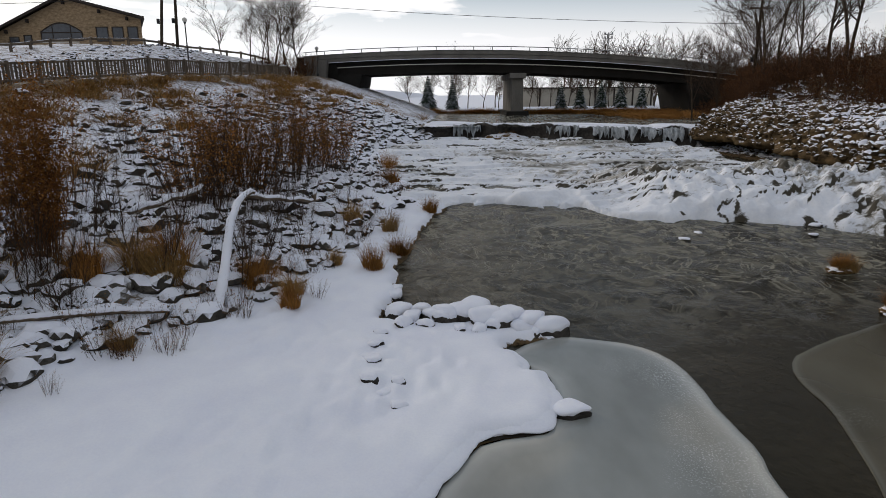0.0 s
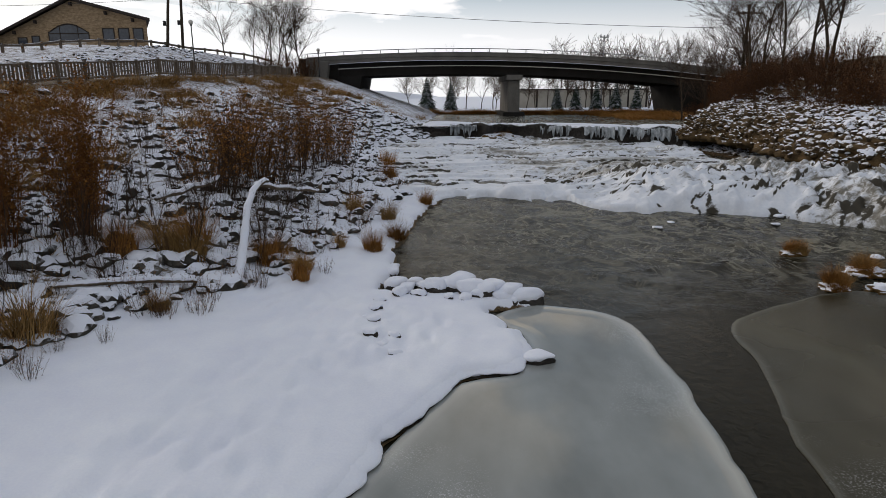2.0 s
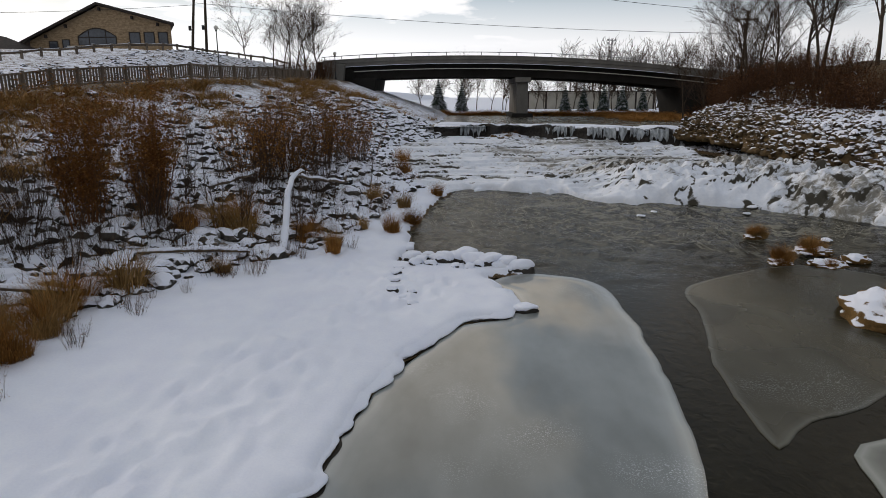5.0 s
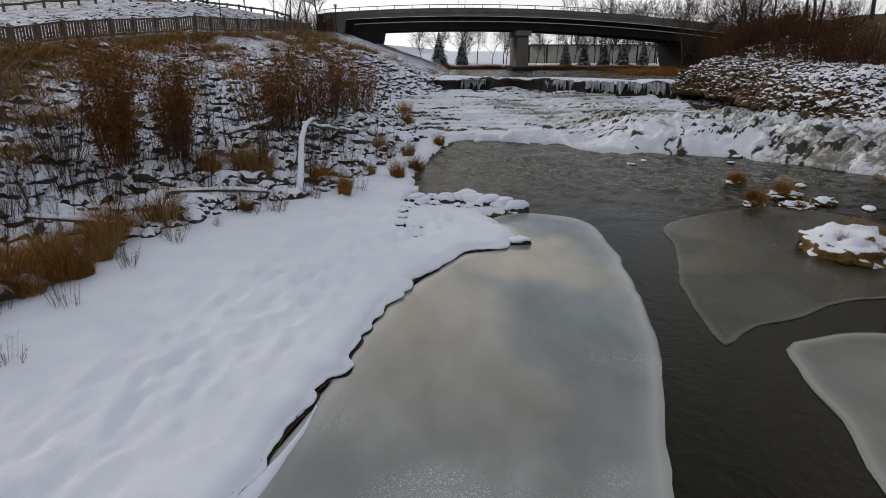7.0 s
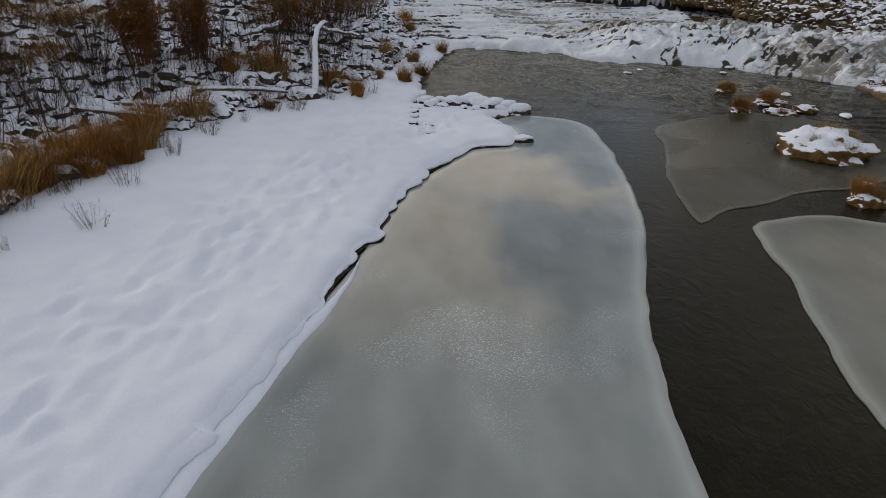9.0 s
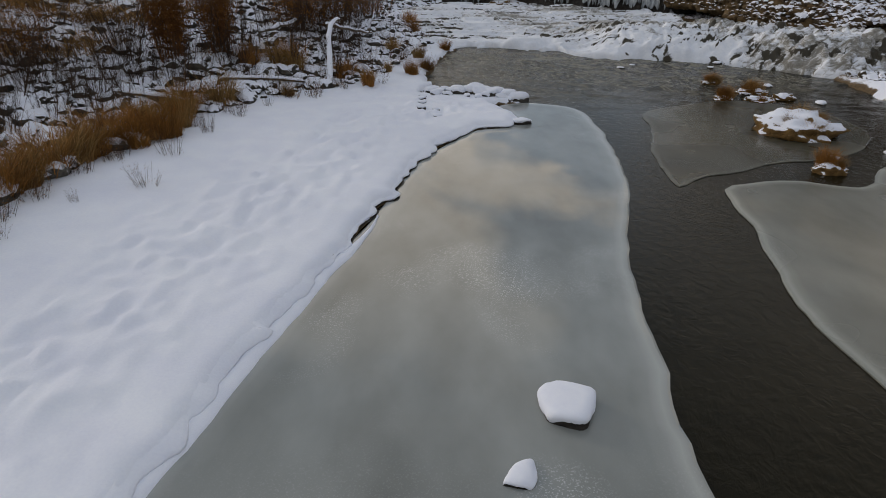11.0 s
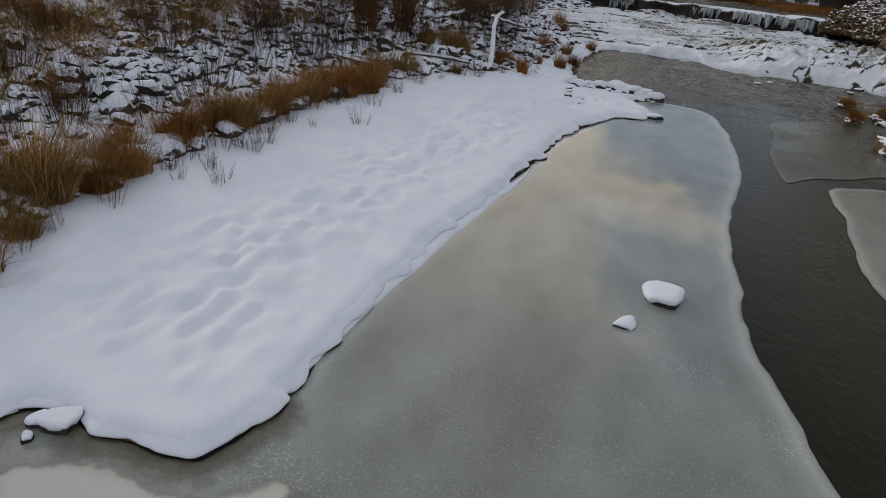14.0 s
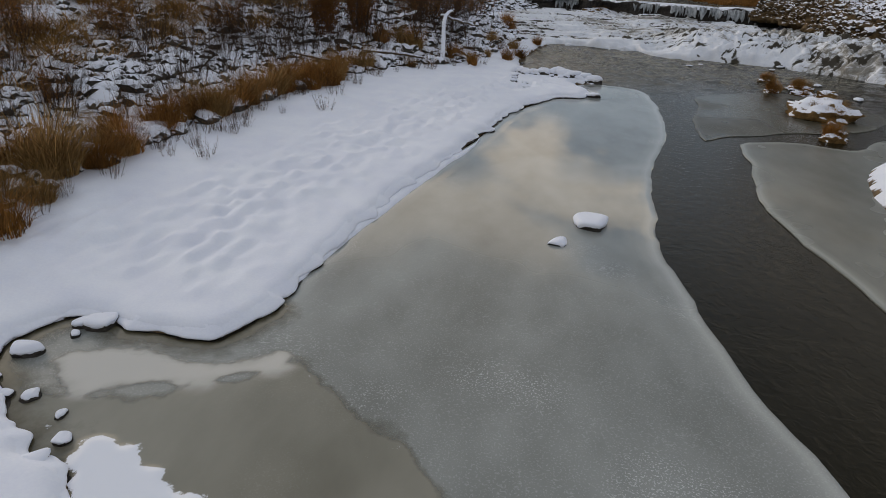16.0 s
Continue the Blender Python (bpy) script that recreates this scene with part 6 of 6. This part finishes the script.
# ---- stones ----
def rock_mesh(seed, mat, cuts=9, flat=0.68):
    """A blocky quarried stone: a ball cut by planes, its corners worn."""
    r_ = random.Random(seed)
    planes = [(Vector((r_.gauss(0, 1), r_.gauss(0, 1), r_.gauss(0, 0.7))).normalized(), r_.uniform(0.6, 0.9)) for _ in range(cuts)]
    planes.append((Vector((r_.uniform(-0.25, 0.25), r_.uniform(-0.25, 0.25), 1)).normalized(), 0.72))
    bm = bmesh.new()
    bmesh.ops.create_icosphere(bm, subdivisions=2, radius=1.0)
    for v in bm.verts:
        d = v.co.normalized()
        reach = min([1.05] + [k / n.dot(d) for n, k in planes if n.dot(d) > 0.05])
        v.co = Vector((d.x * 1.2, d.y * 0.95, d.z * flat)) * reach
    bmesh.ops.recalc_face_normals(bm, faces=bm.faces)
    me = bpy.data.meshes.new("rock")
    bm.to_mesh(me)
    bm.free()
    me.materials.append(mat)
    return me


def stone_meshes(seed):
    """A faceted stone and the snow that lies on it, following its shape."""
    r_ = random.Random(seed)
    planes = [(Vector((r_.gauss(0, 1), r_.gauss(0, 1), r_.gauss(0, 0.8))).normalized(), r_.uniform(0.62, 0.95)) for _ in range(13)]
    planes += [(Vector((0, 0, 1)), 0.7), (Vector((0, 0, -1)), 0.7), (Vector((1, 0, 0)), 1.0), (Vector((-1, 0, 0)), 1.0), (Vector((0, 1, 0)), 0.85), (Vector((0, -1, 0)), 0.85)]

    def reach(d, soft):
        return sum((max(1e-3, n.dot(d)) / k) ** soft for n, k in planes) ** (-1 / soft)

    out = []
    for name, mat in (("body", STONE_DARK), ("snow_cap", SNOW)):
        bm = bmesh.new()
        bmesh.ops.create_icosphere(bm, subdivisions=4 if name == "snow_cap" else 3, radius=1.0)
        for v in bm.verts:
            d = v.co.normalized()
            if name == "body":
                v.co = d * reach(d, 26) * (1 + 0.05 * noise.noise(d * 4 + Vector((seed, 0, 0))))
            else:
                edge = d.z + 0.28 * noise.noise(d * 1.9 + Vector((seed * 2.3, 0, 0)))
                grip = min(1.0, max(0.0, (edge - 0.12) / 0.30))
                v.co = d * (reach(d, 9) * (0.90 + 0.17 * grip ** 0.6) + 0.05 * grip) + Vector((0, 0, 0.10 * grip))
        for f in bm.faces:
            f.smooth = name == "snow_cap"
        me = bpy.data.meshes.new(name)
        bm.to_mesh(me)
        bm.free()
        me.materials.append(mat)
        out.append(me)
    return out


rocks = [rock_mesh(70 + k, ROCK) for k in range(7)]
stones_ = [stone_meshes(80 + k) for k in range(6)]

# riprap on the slope
places = []
for _ in range(5000):
    y = rnd.uniform(-10.5, 60)
    c, t = float(np.interp(y, CREST_Y, CREST_X)), float(np.interp(y, TOE_Y, TOE_X))
    u = rnd.betavariate(1.05, 2.1) * (0.92 if y < 40 else 0.8)
    if y > 22 and rnd.random() < 0.25:
        continue
    x = t - 0.15 + (c - t) * u
    places.append((x, y, 0.11 + 0.30 * rnd.random() ** 2.2))
for _ in range(900):
    y = rnd.uniform(30, 74)
    places.append((float(np.interp(y, CREST_Y, CREST_X)) - rnd.uniform(1.5, 17), y, rnd.uniform(0.1, 0.22)))
zz = land(np.array([p[0] for p in places]), np.array([p[1] for p in places]))[0]
near, rest_v, rest_f, count = 0, [], [], 0
hulls = [(np.array([v.co for v in me.vertices]), [list(p.vertices) for p in me.polygons]) for me in rocks]
for (x, y, s), z in zip(places, zz):
    k, a, tl = rnd.randrange(7), rnd.uniform(0, 6.28), rnd.uniform(-0.5, 0.5)
    m = Matrix.Translation((x, y, z + s * 0.22)) @ Matrix.Rotation(a, 4, "Z") @ Matrix.Rotation(tl, 4, "X") @ Matrix.Scale(s, 4)
    if near < 300 and -7.5 < y < 16 and x > -12.5 and rnd.random() < 0.42:
        ob = new("rock", rocks[k])
        ob.parent = ground
        ob.matrix_world = m
        near += 1
    else:
        v, f = hulls[k]
        r3, t3 = np.array(m.to_3x3()), np.array(m.translation)
        rest_v.append(v @ r3.T + t3)
        rest_f += [[i + count for i in q] for q in f]
        count += len(v)
rip = new("riprap_rocks", mesh_from("riprap_rocks", np.concatenate(rest_v), rest_f, ROCK, smooth=False))
tagged(rip, "snow-dusted angular riprap stones on the slope", "rocks", kind="stuff")


def stone(x, y, z, size, label, k, cap=True, squash=1.05, turn=0.0, group="shore stones"):
    s = thing("stone", label, "stone", (x, y, z), group)
    s.rotation_euler = (0, 0, turn)
    for name_, me in zip(("body", "snow_cap"), stones_[k % 6]):
        ob = part(name_, me, None, s, "smooth pillow of snow" if name_ == "snow_cap" else "")
        ob.scale = (size * 1.25, size * 1.1, size * squash)


# the point of stones that runs out from the beach
W0 = FALL * 12
for i, (x, y, s, dz) in enumerate([(2.15, 12.0, 0.36, 0.12), (1.75, 12.15, 0.34, 0.2), (1.35, 12.3, 0.36, 0.24), (0.95, 12.2, 0.33, 0.25), (0.55, 12.45, 0.36, 0.25), (0.15, 12.2, 0.33, 0.25), (-0.25, 12.45, 0.33, 0.22),
                                  (-0.6, 12.3, 0.27, 0.2), (-0.95, 12.7, 0.25, 0.15), (1.55, 11.75, 0.27, 0.15), (0.6, 11.8, 0.28, 0.22), (-0.35, 11.85, 0.26, 0.25), (-1.15, 13.3, 0.2, 0.12), (-1.12, 14.0, 0.22, 0.12), (-1.2, 14.7, 0.2, 0.12), (0.3, 12.75, 0.3, 0.22), (1.0, 12.65, 0.28, 0.22), (-0.1, 12.05, 0.22, 0.3), (0.95, 11.75, 0.26, 0.22), (1.2, 11.95, 0.24, 0.3), (0.25, 11.6, 0.18, 0.26), (-0.75, 11.95, 0.2, 0.24), (1.95, 11.75, 0.22, 0.12), (-0.45, 12.75, 0.2, 0.2)]):
    stone(x + rnd.uniform(-0.1, 0.1), y + rnd.uniform(-0.15, 0.15), W0 + dz - 0.06, s * rnd.uniform(0.55, 1.2), "dark angular shore stone capped with snow", i, squash=rnd.uniform(0.8, 1.2), turn=i * 1.1)
for i, (x, y, s) in enumerate([(-1.25, 11.4, 0.12), (-1.3, 10.7, 0.13), (-1.25, 10.0, 0.14), (-1.2, 9.3, 0.12), (-0.95, 9.0, 0.12), (-0.75, 9.3, 0.12), (-0.7, 8.6, 0.12), (-1.4, 10.2, 0.1)]):
    stone(x, y, z_at(x, y) - 0.02, s * 1.1, "dark stone breaking through the snow", i, squash=0.7, turn=i)
stone(1.88, 8.75, FALL * 8.7 + 0.03, 0.27, "lone stone on the ice under snow", 1, squash=0.55, turn=0.4)
stone(1.02, -4.8, FALL * -4.8 - 0.03, 0.37, "boulder frozen in the ice under thick snow", 2, squash=0.62, turn=2.8)
stone(0.39, -5.84, FALL * -5.9 - 0.02, 0.20, "small snow-capped boulder frozen in the ice", 0, squash=0.62, turn=1.0)
for i, (x, y, s) in enumerate([(-6.45, -10.95, 0.19), (-6.2, -10.25, 0.13), (-5.95, -10.2, 0.21), (-6.1, -10.5, 0.07), (-6.05, -11.75, 0.08), (-5.75, -11.75, 0.1), (-5.2, -11.95, 0.07), (-6.4, -11.5, 0.07), (-4.9, -12.3, 0.1), (-5.0, -12.75, 0.2)]):
    stone(x, y, FALL * y + 0.02, s, "rounded shore stone with a cap of snow", i, squash=0.7, turn=i * 0.8, group="cove stones")
for i, (x, y, s) in enumerate([(15.3, 21.0, 0.3), (13.0, 21.3, 0.22), (12.2, 20.0, 0.16), (8.6, 20.4, 0.13), (7.8, 19.6, 0.17), (12.9, 15.6, 0.2), (13.4, 12.4, 0.25), (10.0, 5.6, 0.18), (11.3, 13.9, 0.2), (11.9, 6.0, 0.25)]):
    stone(x, y, FALL * y - 0.05, s, "snowy stone in shallow water", i, squash=0.6, turn=i * 0.7, group="river stones")


# snowy grass hummocks in the river
def hummock(x, y, rx, ry, h, label, n, k):
    t = thing("hummock", label, "river islet", (x, y, FALL * y - 0.04), group="river hummocks")
    bm = bmesh.new()
    bmesh.ops.create_icosphere(bm, subdivisions=4, radius=1.0)
    for v in bm.verts:
        q = noise.fractal(v.co * 2.2 + Vector((k * 5.0, 0, 0)), 1.0, 2.0, 4)
        v.co *= 1 + 0.3 * q + 0.15 * noise.noise(v.co * 6.0 + Vector((0, k, 0)))
        v.co = Vector((v.co.x * rx, v.co.y * ry, v.co.z * h)) if v.co.z > 0 else Vector((v.co.x * rx * 0.95, v.co.y * ry * 0.95, v.co.z * 0.1))
    for f in bm.faces:
        f.smooth = True
    part("mound", bm, HUMMOCK, t)
    for i in range(n):
        a, s = rnd.uniform(0, 6.28), rnd.random() ** 0.5
        bl = part("grass", tufts[rnd.randrange(5)], None, t)
        bl.matrix_local = Matrix.Translation((math.cos(a) * s * rx * 0.75, math.sin(a) * s * ry * 0.75, h * (1 - s * s) * 0.75)) @ Matrix.Rotation(a * 3, 4, "Z") @ Matrix.Scale(rnd.uniform(0.3, 0.6), 4)


HUMMOCK = with_snow(material("frozen_turf", (0.05, 0.03, 0.012), (0.20, 0.12, 0.045), 5.0, 0.9, 0.8, 25.0), 0.52, 0.66, 0.75, 4.0)
hummock(10.3, 8.2, 1.2, 1.25, 0.6, "snowy hummock topped with tawny grass", 20, 1)
hummock(10.0, 12.9, 0.35, 0.35, 0.16, "small grassy hummock in shallow water", 5, 2)
hummock(11.6, 14.1, 0.6, 0.4, 0.2, "low grassy hummock edged with ice", 8, 3)
hummock(10.7, 16.1, 0.35, 0.3, 0.12, "low tuft of orange grass in the shallows", 5, 4)
hummock(9.25, 4.4, 0.42, 0.32, 0.25, "small hummock with snow and grass", 5, 6)
hummock(11.2, 12.6, 0.55, 0.4, 0.2, "small snow patch on ice with grass", 1, 7)
hummock(12.4, 13.2, 0.4, 0.35, 0.2, "small snow patch among river stones", 0, 5)
hummock(5.2, 52.5, 2.3, 0.8, 0.7, "dark weedy islet on the ledge", 8, 8)
hummock(14.0, 52.0, 1.2, 0.5, 0.3, "snowy grass on the rock ledge", 5, 9)


# loose stones over the right bank: snowed under on the slope, barer on the rock face
spots = []
for _ in range(2600):
    y = rnd.uniform(15, 50)
    edge = float(np.interp(y, [p[1] for p in RIGHT_EDGE[7:]], [p[0] for p in RIGHT_EDGE[7:]]))
    spots.append((edge + 0.4 + abs(rnd.gauss(0, 1)) * 3.2, y))
face_spots = [rnd.choice(CLIFF_POINTS) for _ in range(3600)]


def rubble(name, label, where, mat, small, large):
    rv, rf, count = [], [], 0
    for (x, y, z) in where:
        k, s_ = rnd.randrange(7), small + (large - small) * rnd.random() ** 2
        m = Matrix.Translation((x, y, z + s_ * 0.1)) @ Matrix.Rotation(rnd.uniform(0, 6.3), 4, "Z") @ Matrix.Rotation(rnd.uniform(-1.5, 1.5), 4, "X") @ Matrix.Scale(s_, 4)
        v, f = hulls[k]
        rv.append(v @ np.array(m.to_3x3()).T + np.array(m.translation))
        rf += [[i + count for i in q] for q in f]
        count += len(v)
    tagged(new(name, mesh_from(name, np.concatenate(rv), rf, mat, smooth=False)), label, "rocks", kind="stuff")


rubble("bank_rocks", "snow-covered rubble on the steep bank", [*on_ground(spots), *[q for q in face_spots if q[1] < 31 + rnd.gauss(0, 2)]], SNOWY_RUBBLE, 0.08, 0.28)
rubble("face_rocks", "tan rubble breaking out of the rock face", [q for q in face_spots if q[1] > 29], RUBBLE, 0.06, 0.24)
